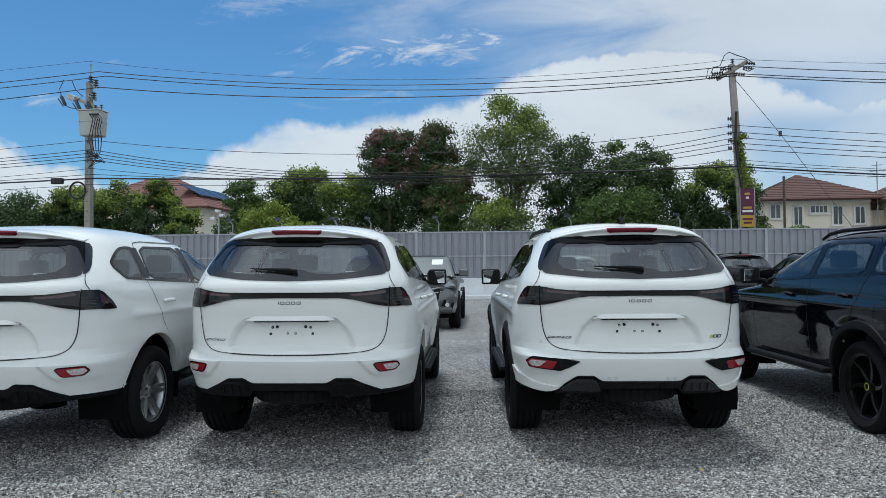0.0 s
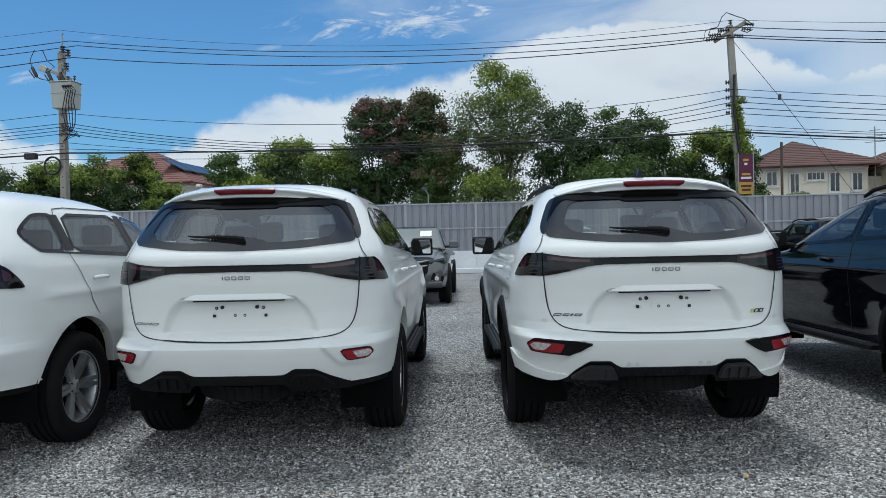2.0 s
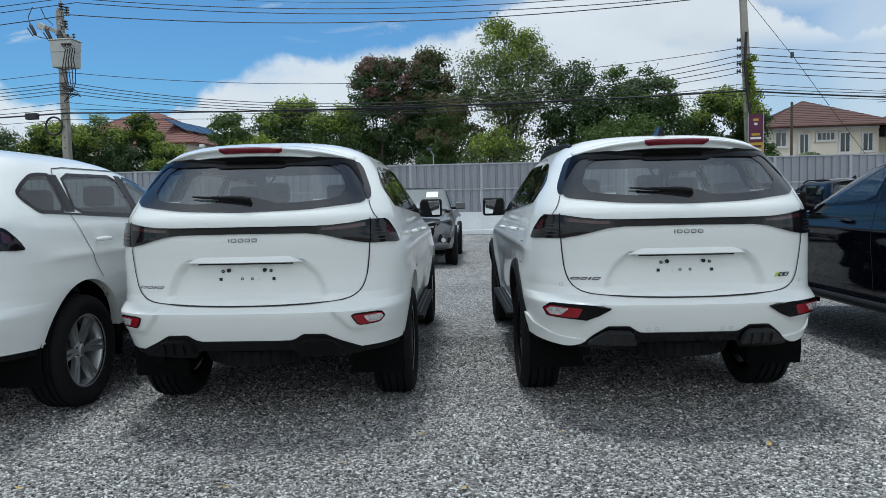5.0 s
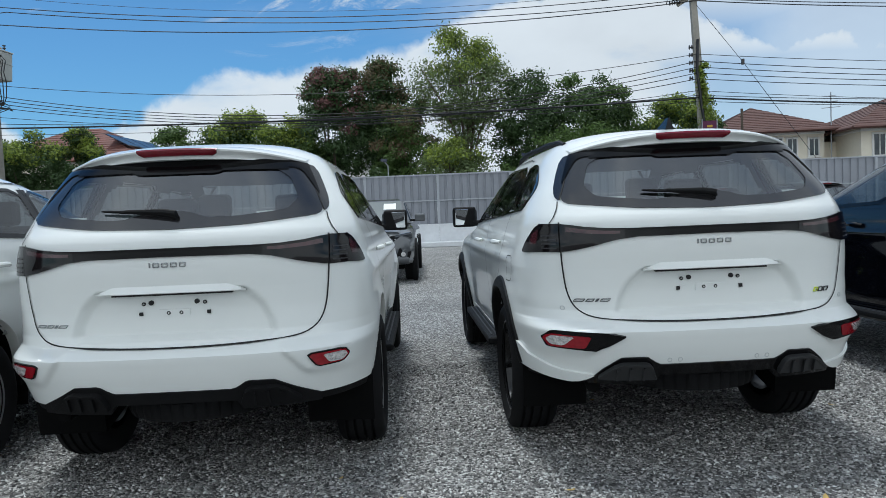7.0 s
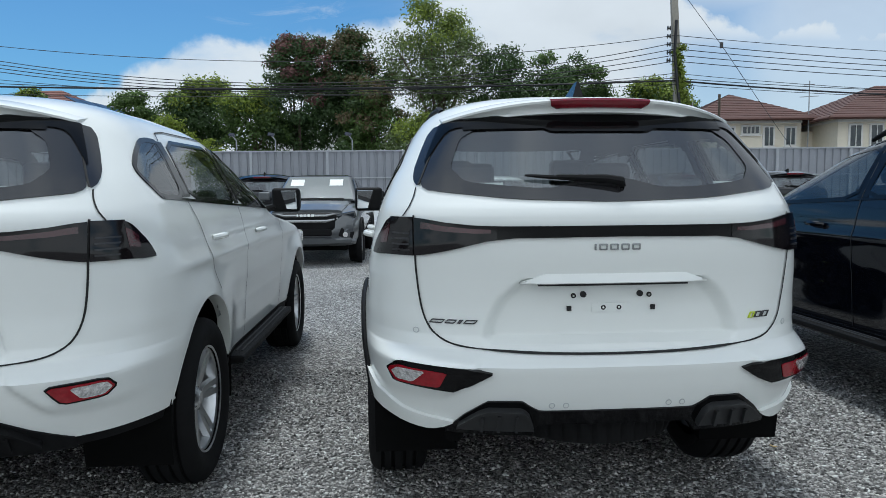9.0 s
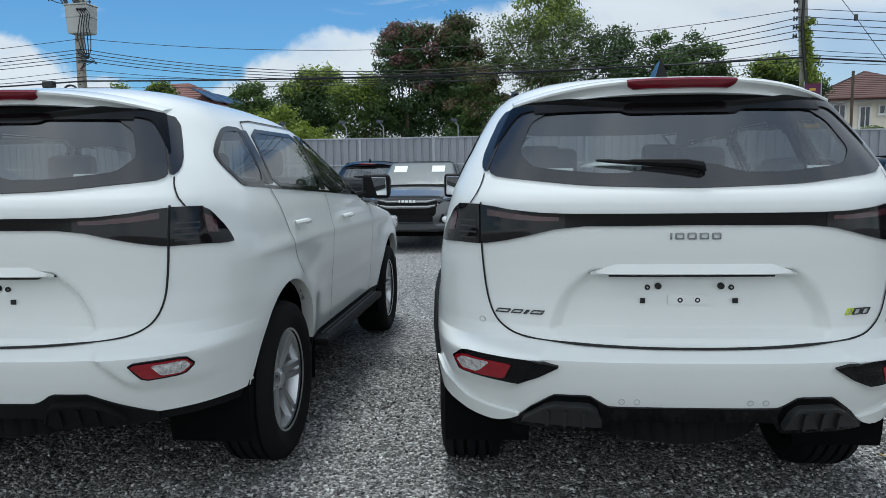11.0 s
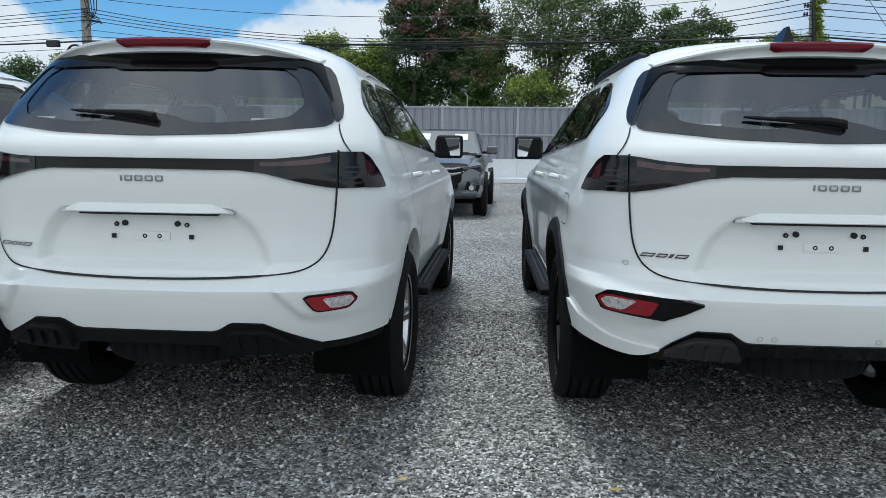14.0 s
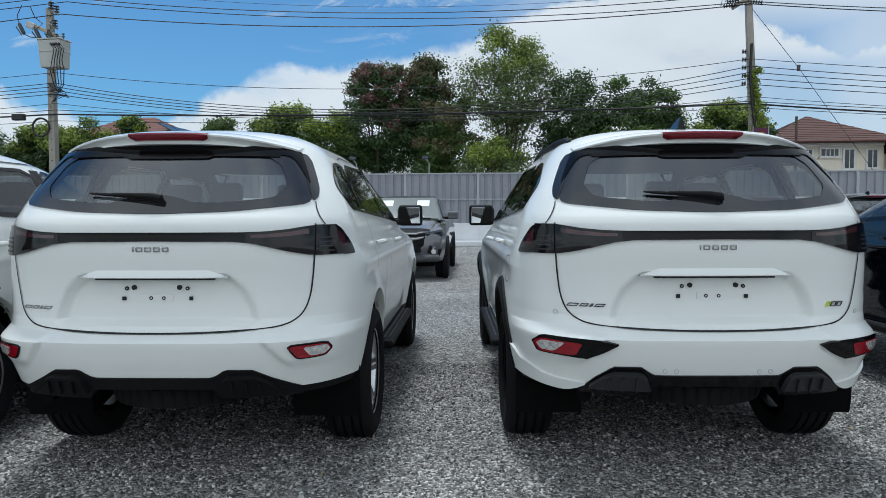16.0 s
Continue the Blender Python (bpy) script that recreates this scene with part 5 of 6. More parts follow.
G = "dense green broadleaf tree behind the fence"
tree(-29.8, 37, 6.1, 5.62, 1.2, "deep", G, 3)
tree(-27.4, 36, 6.1, 5.25, 1.2, "deep", G, 1)
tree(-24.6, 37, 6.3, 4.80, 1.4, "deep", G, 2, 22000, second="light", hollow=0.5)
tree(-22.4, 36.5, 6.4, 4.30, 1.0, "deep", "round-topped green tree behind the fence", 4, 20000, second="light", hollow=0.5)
tree(-19.3, 36, 6.2, 3.2, 0.8, "deep", "round-headed green tree with yellow-green tips coloured as sunlit", 5, 15000, second="light", hollow=0.5)
tree(-17.6, 35.2, 4.9, 2.8, 0.6, "deep", "round-headed green tree with yellow-green tips coloured as sunlit", 25, 10000, second="light", hollow=0.5)
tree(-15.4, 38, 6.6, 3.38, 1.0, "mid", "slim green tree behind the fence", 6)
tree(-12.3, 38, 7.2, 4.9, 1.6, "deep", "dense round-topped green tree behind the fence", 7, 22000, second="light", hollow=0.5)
tree(-12.9, 35, 5.3, 3.62, 1.0, "light", "bright yellow-green tree behind the fence", 8, 9000)
tree(-11.0, 34.5, 4.2, 3.00, 1.0, "light", "bright yellow-green bush behind the fence", 19, 7000)
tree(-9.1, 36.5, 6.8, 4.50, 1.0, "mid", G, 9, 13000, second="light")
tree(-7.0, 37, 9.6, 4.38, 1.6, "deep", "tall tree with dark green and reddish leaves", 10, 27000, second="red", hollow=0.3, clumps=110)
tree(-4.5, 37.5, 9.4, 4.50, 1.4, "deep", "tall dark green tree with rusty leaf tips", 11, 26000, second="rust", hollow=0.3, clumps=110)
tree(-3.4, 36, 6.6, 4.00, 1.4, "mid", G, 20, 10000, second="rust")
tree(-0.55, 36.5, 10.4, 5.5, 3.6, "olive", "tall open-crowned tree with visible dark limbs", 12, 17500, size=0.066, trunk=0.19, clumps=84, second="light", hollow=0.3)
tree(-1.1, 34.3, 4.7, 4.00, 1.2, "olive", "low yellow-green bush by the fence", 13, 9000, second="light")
tree(2.6, 37, 8.2, 4.50, 1.6, "deep", G, 14, 21000, hollow=0.45)
tree(5.4, 37, 8.1, 4.75, 1.6, "deep", G, 15, 21000, second="mid", hollow=0.45)
tree(4.4, 35, 5.6, 5.25, 0.8, "mid", G, 16, 12000)
tree(7.8, 38, 6.0, 3.50, 1.2, "mid", G, 17, 9000)
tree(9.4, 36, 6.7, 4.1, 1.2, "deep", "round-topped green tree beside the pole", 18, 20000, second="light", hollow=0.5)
tree(12.1, 33.6, 3.75, 2.1, 0.4, "olive", "low pale green bush beside the banner", 31, 5000, clumps=34)
for k, (bx, bh) in enumerate(((-17.0, 3.8), (-14.2, 3.9), (1.6, 3.9), (7.0, 4.0), (10.6, 3.6), (-4.6, 3.6), (-24.0, 3.9))):
    tree(bx, 34.0, bh, 2.6, 0.4, "deep" if k % 2 else "mid", "low green bush behind the fence", 40 + k, 6000, clumps=40)


# ---- houses behind the fence ----
CREAM = material("cream_plaster", (0.74, 0.68, 0.56), 0.85, noise_scale=0.7, noise_amount=0.06, bump=0.08, bump_scale=40)
WHITEWALL = material("white_plaster", (0.72, 0.72, 0.70), 0.85, noise_scale=0.7, noise_amount=0.05)
ROOFTILE = material("brown_red_roof_tiles", (0.085, 0.036, 0.028), 0.75, noise_scale=1.5, noise_amount=0.18, per_object=0.06)
ROOFRED = material("red_roof_tiles", (0.14, 0.05, 0.036), 0.75, noise_scale=1.5, noise_amount=0.18, per_object=0.06)
PANE = material("dark_window_pane", (0.02, 0.024, 0.028), 0.06, coat=0.5)
TRIM = material("white_window_trim", (0.70, 0.69, 0.66), 0.6, noise_scale=3, noise_amount=0.04)
SOLAR = material("solar_cells", (0.012, 0.016, 0.030), 0.25, coat=0.0, spec=0.4)


def hip_roof(house, x0, x1, y0, y1, ze, zr, run, mat, courses=14):
    """Four slopes of stepped tile courses from the eaves at ze to the ridge at zr."""
    cy = (y0 + y1) / 2
    rx0, rx1 = x0 + run, x1 - run
    roof = part("roof", ([(x0, y0, ze), (x1, y0, ze), (x1, y1, ze), (x0, y1, ze), (rx0, cy, zr), (rx1, cy, zr)], [(0, 1, 5, 4), (1, 2, 5), (2, 3, 4, 5), (3, 0, 4), (3, 2, 1, 0)], False), mat, house)
    for face in range(4):
        for k in range(courses):
            a, b = k / courses, (k + 1.12) / courses
            def at(f, lift):
                xa, xb, ya, yb, z = x0 + (rx0 - x0) * f, x1 + (rx1 - x1) * f, y0 + (cy - y0) * f, y1 + (cy - y1) * f, ze + (zr - ze) * f + lift
                return [((xa, ya, z), (xb, ya, z)), ((xb, ya, z), (xb, yb, z)), ((xb, yb, z), (xa, yb, z)), ((xa, yb, z), (xa, ya, z))][face]
            (p, q), (r, s) = at(a, 0.045), at(min(b, 1.0), 0.010)
            (p2, q2) = at(a, 0.0)
            part("tile_course", ([p, q, s, r, p2, q2], [(0, 1, 2, 3), (4, 5, 1, 0)], False), mat, roof)
    fascia = part("fascia", (both(*[tube(e, 0.10, 4) for e in ([(x0, y0, ze - 0.05), (x1, y0, ze - 0.05)], [(x1, y0, ze - 0.05), (x1, y1, ze - 0.05)], [(x0, y0, ze - 0.05), (x0, y1, ze - 0.05)])])), mat, roof)
    return roof


def house_window(house, x, y, z, w, h, bars=1):
    win = part("window", box_bm(w + 0.22, 0.12, h + 0.22, x, y - 0.03, z, 0.02, 1), TRIM, house)
    part("pane", box_bm(w, 0.06, h, x, y - 0.075, z), PANE, win)
    for k in range(bars):
        part("glazing_bar", box_bm(0.05, 0.05, h, x - w / 2 + w * (k + 1) / (bars + 1), y - 0.105, z), TRIM, win)
    part("sill", box_bm(w + 0.34, 0.2, 0.07, x, y - 0.10, z - h / 2 - 0.12, 0.01, 1), TRIM, win)
    return win


def house(name_label, x0, x1, y0, y1, ze, zr, run, wall, roof, eave=0.9):
    h = thing("house", pose(0, 0, 0), name_label, "house", "houses behind the fence")
    part("wall", box_bm(x1 - x0, y1 - y0, ze, (x0 + x1) / 2, (y0 + y1) / 2, ze / 2), wall, h)
    part("string_course", box_bm(x1 - x0 + 0.1, y1 - y0 + 0.1, 0.16, (x0 + x1) / 2, (y0 + y1) / 2, ze - 0.16, 0.02, 1), TRIM, h)
    hip_roof(h, x0 - eave, x1 + eave, y0 - eave, y1 + eave, ze, zr, run, roof)
    return h


hr = house("two-storey cream house with a brown-red hipped tile roof", 14.9, 21.2, 48.0, 55.0, 5.50, 7.45, 4.1, CREAM, ROOFTILE)
for wx, wz, ww, wh in ((15.55, 4.75, 0.55, 0.8), (16.9, 4.45, 0.45, 1.1), (19.25, 4.45, 0.5, 1.1), (20.55, 4.45, 0.5, 1.0)):
    house_window(hr, wx, 48.0, wz, ww, wh)
house_window(hr, 18.15, 48.0, 4.85, 0.95, 0.40, 3)
for wx in (15.6, 18.0, 20.4):
    house_window(hr, wx, 48.0, 1.6, 1.1, 1.4)
hr2 = house("cream house wing with a brown-red hipped tile roof", 22.4, 33.0, 46.0, 55.0, 5.35, 7.75, 5.4, CREAM, ROOFTILE)
for wx in (23.4, 24.6, 26.6, 28.4, 30.4):
    house_window(hr2, wx, 46.0, 4.3, 0.6, 1.2)
link_wall = part("link_wall", box_bm(1.3, 4, 4.8, 21.8, 51, 2.4), CREAM, hr)
hl = house("cream house with a red hipped tile roof and solar panels", -33.0, -22.8, 48.0, 56.0, 5.75, 8.35, 5.0, CREAM, ROOFRED)
for wx in (-24.4, -26.8):
    house_window(hl, wx, 48.0, 4.8, 0.8, 0.8)
for i in range(4):
    for j in range(1):
        # panels lie on the right slope
        f0, f1 = 0.30, 0.62
        y0, y1 = 48.3 + 1.75 * i + 0.2, 48.3 + 1.75 * (i + 1)
        xa = lambda f: -21.7 - 5.0 * f
        za = lambda f: 5.75 + 2.6 * f + 0.18
        part("solar_panel", ([(xa(f0), y0, za(f0)), (xa(f0), y1, za(f0)), (xa(f1), y1, za(f1)), (xa(f1), y0, za(f1)), (xa(f0), y0, za(f0) - 0.05), (xa(f0), y1, za(f0) - 0.05), (xa(f1), y0, za(f1) - 0.05)], [(0, 1, 2, 3), (4, 5, 1, 0), (0, 3, 6, 4)], False), SOLAR, hl)
wb = house("low white building half hidden behind the trees", -12.0, -6.2, 50.0, 56.0, 5.0, 6.1, 2.6, WHITEWALL, material("pale_sheet_roof", (0.5, 0.5, 0.5), 0.6, noise_scale=1, noise_amount=0.08), 0.5)
aerial = thing("tv_aerial", pose(21.4, 47.5, 0), "thin metal television aerial on a mast", "aerial")
part("mast", both(tube([(0, 0, 0), (0, 0, 7.7)], 0.035, 6)), STEEL, aerial)
for k, zz in enumerate((6.75, 7.1, 7.45)):
    part("aerial_bar", both(tube([(-0.55 + 0.12 * k, 0, zz), (0.55 - 0.12 * k, 0, zz + 0.05)], 0.022, 5)), STEEL, aerial)
post = thing("thin_post", pose(13.85, 41.0, 0), "slim brown service post beyond the fence", "post")
part("shaft", both(tube([(0, 0, 0), (0, 0, 6.15)], 0.07, 8)), BARK, post)

# ---- power poles and lines ----
POLE = material("weathered_concrete_pole", (0.30, 0.28, 0.24), 0.9, noise_scale=1.6, noise_amount=0.2, bump=0.2, bump_scale=25)
CABLE = material("black_cable", (0.012, 0.012, 0.014), 0.6)
PORCELAIN = material("dark_insulator", (0.03, 0.028, 0.028), 0.35)
TANK = material("grey_transformer_paint", (0.38, 0.385, 0.36), 0.5, noise_scale=1.5, noise_amount=0.08)


def tapered(w0, w1, z0, z1, lean=(0, 0)):
    a, b = w0 / 2, w1 / 2
    lx, ly = lean
    v = [(-a, -a, z0), (a, -a, z0), (a, a, z0), (-a, a, z0), (lx - b, ly - b, z1), (lx + b, ly - b, z1), (lx + b, ly + b, z1), (lx - b, ly + b, z1)]
    return v, [(0, 1, 5, 4), (1, 2, 6, 5), (2, 3, 7, 6), (3, 0, 4, 7), (4, 5, 6, 7)], False


def insulator(pole, p, d=(0, 0, 1), n=3, r=0.13, step=0.11):
    """A stack of ribbed discs along d from p."""
    d = Vector(d).normalized()
    pts, rad = [], []
    for k in range(n):
        for f, q in ((0.0, 0.3), (0.15, 1.0), (0.45, 0.9), (0.6, 0.3)):
            pts.append(Vector(p) + d * (k + f) * step)
            rad.append(r * q)
    return part("insulator", both(tube(pts, rad, 8)), PORCELAIN, pole)


pl = thing("power_pole", pose(-20.62, 31.96, 0) @ Matrix.Scale(0.945, 4), "square concrete power pole carrying a grey transformer", "pole", "power poles")
part("shaft", tapered(0.34, 0.25, 0, 10.95), POLE, pl)
for k in range(14):
    part("step_bolt", box_bm(0.05, 0.02, 0.05, 0.0, -0.165 + 0.002 * k, 3.4 + 0.5 * k), CABLE, pl)
part("top_pin", both(tube([(0.05, 0, 10.8), (0.05, 0, 11.8), (0.09, 0, 11.9)], 0.045, 6)), STEEL, pl)
for x0, z0, x1, z1 in ((0.05, 10.98, 0.58, 10.62), (0.05, 10.25, 0.50, 9.98)):
    part("bracket", both(tube([(x0, -0.2, z0), (x1, -0.2, z1)], 0.05, 5)), STEEL, pl)
for x, z in ((0.22, 10.90), (0.48, 10.72), (0.38, 10.08)):
    insulator(pl, (x, -0.2, z), (0, 0, 1), 3, 0.13, 0.12)
part("crossarm", box_bm(1.75, 0.16, 0.17, -0.13, -0.28, 9.92, 0.02, 1, Euler((0, radians(25), 0)).to_matrix()), POLE, pl)
part("crossarm_plate", box_bm(0.42, 0.10, 0.30, -0.72, -0.40, 10.13, 0.03, 1, Euler((0, radians(25), 0)).to_matrix()), TANK, pl)
part("arm_brace", both(tube([(-0.62, -0.36, 10.05), (0.0, -0.2, 9.1)], 0.03, 5)), STEEL, pl)
# fuse holders under the arm and their leads
for x, z in ((-1.14, 9.98), (-0.34, 9.72), (0.30, 9.62)):
    fuse = part("fuse_holder", both(tube([(x - 0.13, -0.42, z + 0.27), (x - 0.10, -0.42, z + 0.20), (x + 0.10, -0.42, z - 0.20), (x + 0.13, -0.42, z - 0.26)], [0.04, 0.085, 0.085, 0.04], 8)), PORCELAIN, pl)
    part("fuse_tube", both(tube([(x - 0.26, -0.45, z + 0.10), (x + 0.02, -0.45, z - 0.30)], 0.028, 6)), PORCELAIN, fuse)
for pts in ([(-1.12, -0.4, 11.05), (-1.36, -0.4, 10.6), (-1.32, -0.4, 10.35), (-1.20, -0.4, 10.2)], [(-0.70, -0.4, 11.0), (-0.48, -0.4, 10.5), (-0.17, -0.3, 10.2), (-0.40, -0.4, 9.98)],
            [(-1.0, -0.42, 9.72), (-0.75, -0.4, 9.6), (-0.45, -0.4, 9.55), (-0.22, -0.42, 9.48), (0.2, -0.4, 9.5)], [(0.2, -0.3, 10.3), (0.32, -0.42, 9.95), (0.22, -0.42, 9.85)]):
    part("drop_lead", both(tube(pts, 0.020, 5)), CABLE, pl)
# transformer tank: narrower at the foot, with a seam and a lid
bm = box_bm(1.10, 0.80, 1.24, 0.57, -0.55, 8.70, 0.05, 2)
for q in bm.verts:
    f = (9.32 - q.co.z) / 1.24
    q.co.x += (0.57 - q.co.x) * 0.10 * f
    q.co.y += (-0.55 - q.co.y) * 0.12 * f
tank = part("transformer_tank", bm, TANK, pl)
part("tank_lid", box_bm(1.17, 0.88, 0.06, 0.57, -0.55, 9.35, 0.02, 1), TANK, tank)
part("tank_seam", box_bm(1.09, 0.80, 0.03, 0.57, -0.56, 8.80, 0.01, 1), TANK, tank)
part("tank_hanger", box_bm(0.10, 0.30, 1.0, 0.05, -0.2, 8.75, 0.01, 1), STEEL, tank)
for x, y in ((0.30, -0.45), (0.62, -0.45), (0.95, -0.45)):
    insulator(tank, (x, y, 9.38), (0, 0, 1), 3, 0.075, 0.12)
for k in range(4):
    insulator(tank, (0.72 + 0.13 * k, -0.95, 9.10), (0, -1, 0), 2, 0.05, 0.07)
for k in range(5):
    x0 = 0.68 + 0.12 * k
    part("drop_lead", both(tube([(x0, -1.0, 9.08), (x0 + 0.22, -1.05, 8.85), (x0 + 0.10, -1.05, 8.35), (x0 - 0.04 + 0.05 * k, -1.0, 7.9), (x0 + 0.05, -0.9, 7.3), (x0 + 0.22 - 0.10 * k, -0.8, 6.95), (0.62 - 0.1 * k, -0.6, 6.85 + 0.14 * k), (0.05, -0.22, 7.0 + 0.12 * k)], 0.022, 5)), CABLE, pl)
for k in range(3):
    part("drop_lead", both(tube([(0.12, -0.25, 7.45 - 0.25 * k), (0.5, -0.5, 7.30 - 0.2 * k), (1.05, -0.6, 7.0 - 0.1 * k), (1.25, -0.6, 6.72), (1.05, -0.5, 6.85), (0.6, -0.4, 6.75 + 0.1 * k), (0.1, -0.2, 6.6)], 0.018, 5)), CABLE, pl)
ring = [(-0.45 + 0.42 * math.cos(w * math.pi / 10), -0.25, 5.45 + 0.42 * math.sin(w * math.pi / 10)) for w in range(21)]
part("cable_coil", both(tube(ring, 0.05, 6, False)), CABLE, pl)
part("junction_box", box_bm(0.6, 0.25, 0.3, -1.6, -0.2, 5.95, 0.03, 1), CABLE, pl)

pr = thing("power_pole", pose(9.76, 33.24, 0) @ Matrix.Scale(0.976, 4), "leaning concrete power pole with creepers and a cross-arm", "pole", "power poles")
part("shaft", tapered(0.37, 0.24, 0, 10.5, (-0.55, 0)), POLE, pr)
part("crossarm", box_bm(1.55, 0.18, 0.17, -0.55, -0.10, 10.22, 0.02, 1, Euler((0, radians(-30), 0)).to_matrix()), POLE, pr)
for x, z in ((-1.12, 9.92), (-0.98, 10.10), (-0.62, 10.28)):
    insulator(pr, (x, -0.25, z), (-1, 0, -0.10), 5, 0.085, 0.105)
for x, z in ((-0.42, 10.02), (-0.10, 10.28), (0.02, 10.48)):
    insulator(pr, (x, -0.25, z), (1, 0, -0.12), 4, 0.085, 0.105)
for pts in ([(-1.70, -0.25, 9.88), (-1.62, -0.25, 10.28), (-1.1, -0.25, 10.42), (-0.92, -0.25, 10.85), (-0.72, -0.25, 11.02), (-0.35, -0.25, 10.85), (0.0, -0.25, 10.72), (0.42, -0.25, 10.40)],
            [(-1.52, -0.3, 10.05), (-1.40, -0.3, 10.36), (-0.9, -0.3, 10.30)], [(-0.15, -0.3, 10.2), (0.1, -0.3, 10.1), (0.35, -0.3, 10.22)]):
    part("jumper", both(tube(pts, 0.020, 5)), CABLE, pr)
insulator(pr, (-0.5, 0, 10.5), (0, 0, 1), 3, 0.09, 0.10)
for k in range(5):
    insulator(pr, (-0.62, -0.1, 6.7 + 0.33 * k), (-1, 0, 0), 2, 0.10, 0.10)
part("cable_riser", both(tube([(-0.45, -0.3, 8.3), (-0.5, -0.3, 7.0), (-0.35, -0.3, 5.5), (-0.15, -0.3, 4.0)], 0.06, 6)), CABLE, pr)
rv = np.random.RandomState(77)
part("creeper", leaves_mesh("creeper", [(0.12 - 0.0524 * z + 0.07 * rv.randn(), -0.15, z) for z in np.linspace(2.4, 7.2, 26)], [0.22] * 26, 3600, 0.06, rv, LEAF["light"], 1.0, 0.7), None, pr)

banner = thing("banner", pose(9.62, 32.6, 0), "upright purple and yellow advertising banner on a frame", "banner")
PURPLE, AMBER = material("purple_cloth", (0.085, 0.012, 0.045), 0.7, noise_scale=2, noise_amount=0.1), material("yellow_cloth", (0.46, 0.29, 0.03), 0.7, noise_scale=2, noise_amount=0.1)
part("purple_field", box_bm(0.56, 0.03, 1.15, 0, 0, 4.10, 0.004, 1), PURPLE, banner)
part("yellow_field", box_bm(0.56, 0.03, 0.50, 0, 0, 3.27, 0.004, 1), AMBER, banner)
for sx in (-0.30, 0.30):
    part("frame_post", both(tube([(sx, 0, 0), (sx, 0, 4.75)], 0.025, 6)), STEEL, banner)
for zz, w, mt in ((4.45, 0.22, AMBER), (4.28, 0.12, TRIM), (3.85, 0.34, AMBER), (3.70, 0.42, TRIM), (3.36, 0.42, PURPLE), (3.2, 0.34, PURPLE)):
    part("print_bar", box_bm(w, 0.01, 0.09, 0, -0.022, zz), mt, banner)


def cable(points, r=0.022, label="thin black overhead cable"):
    ob = new("cable", mesh_of("cable", *tube(points, r * 0.72, 5)))
    ob.data.materials.append(CABLE)
    return tagged(ob, label, "cable", "overhead cables")


def span(a, b, sag, n=24):
    return [tuple(Vector(a).lerp(Vector(b), i / n) - Vector((0, 0, 4 * sag * (i / n) * (1 - i / n)))) for i in range(n + 1)]


def line(zl, zr, sag, zfl, zfr, r, y=33.8, xl=-21.0, xr=9.6, label="thin black overhead cable"):
    """One wire over both poles and on past them."""
    a, b = (xl * 0.97, y - 2.0, zl * 0.945), (xr * 0.97, y - 0.75, zr * 0.976)
    left = span((-60, y - 4.0, zfl * 0.92), a, 0.6)
    mid = span(a, b, sag)
    right = span(b, (48, y + 0.8, zfr), 0.9)
    return cable(left + mid[1:] + right[1:], r, label)


line(11.45, 10.40, 0.75, 10.6, 10.2, 0.026, xl=-20.7)
line(11.20, 10.05, 0.70, 10.2, 9.9, 0.026, xl=-20.3)
line(10.65, 9.95, 0.72, 9.2, 9.6, 0.030, xl=-20.6)
line(12.0, 10.7, 0.9, 11.6, 11.0, 0.012, xl=-21.2)
line(7.98, 7.70, 0.95, 7.3, 7.2, 0.018)
for k in range(4):
    line(7.50 - 0.17 * k, 7.40 - 0.25 * k, 1.45 - 0.08 * k, 6.9 - 0.1 * k, 6.6 - 0.12 * k, 0.022)
line(6.05, 5.85, 0.22, 7.1, 5.7, 0.05, label="thick black bundled overhead cable")
line(6.25, 5.95, 0.42, 6.6, 6.2, 0.02)
line(6.55, 6.15, 0.85, 5.9, 5.6, 0.016)
line(5.75, 5.70, 0.30, 6.3, 5.9, 0.016)
guy = cable([(9.35, 33.1, 9.54), (11.10, 32.85, 7.06), (12.6, 32.7, 4.8), (15.8, 32.4, 0.1)], 0.016, "thin slanting stay wire of the pole")
knob = thing("stay_insulator", pose(11.10, 32.85, 7.06), "dark insulator on the stay wire", "insulator")
part("core", box_bm(0.12, 0.12, 0.24, 0, 0, 0, 0.03, 2), PORCELAIN, knob)

# ---- fence lamps ----
WHITEPL = material("white_plastic", (0.7, 0.7, 0.7), 0.5)
for x in (-12.7, -10.5, -8.05, -6.55, -3.6, 2.05, 6.6, 8.7):
    lamp = thing("solar_lamp", pose(x, fence_y(x) + 0.15, 2.85), "small solar lamp on a bracket above the fence", "lamp", "solar lamps on the fence")
    part("bracket", both(tube([(0, 0, 0), (0.0, 0, 0.45), (-0.12, -0.05, 0.62)], 0.025, 6)), STEEL, lamp)
    panel = part("panel", box_bm(0.24, 0.03, 0.15, -0.15, -0.08, 0.68, 0.01, 1, Euler((radians(-40), radians(12), 0)).to_matrix()), SOLAR, lamp)
    part("panel_frame", box_bm(0.25, 0.02, 0.16, -0.15, -0.06, 0.675, 0.008, 1, Euler((radians(-40), radians(12), 0)).to_matrix()), STEEL, panel)
cams = thing("camera_post", pose(-14.1, 32.0, 0), "white post with a cluster of security cameras", "camera post")
part("post", both(tube([(0, 0, 0), (0, 0, 3.9)], 0.05, 8)), STEEL, cams)
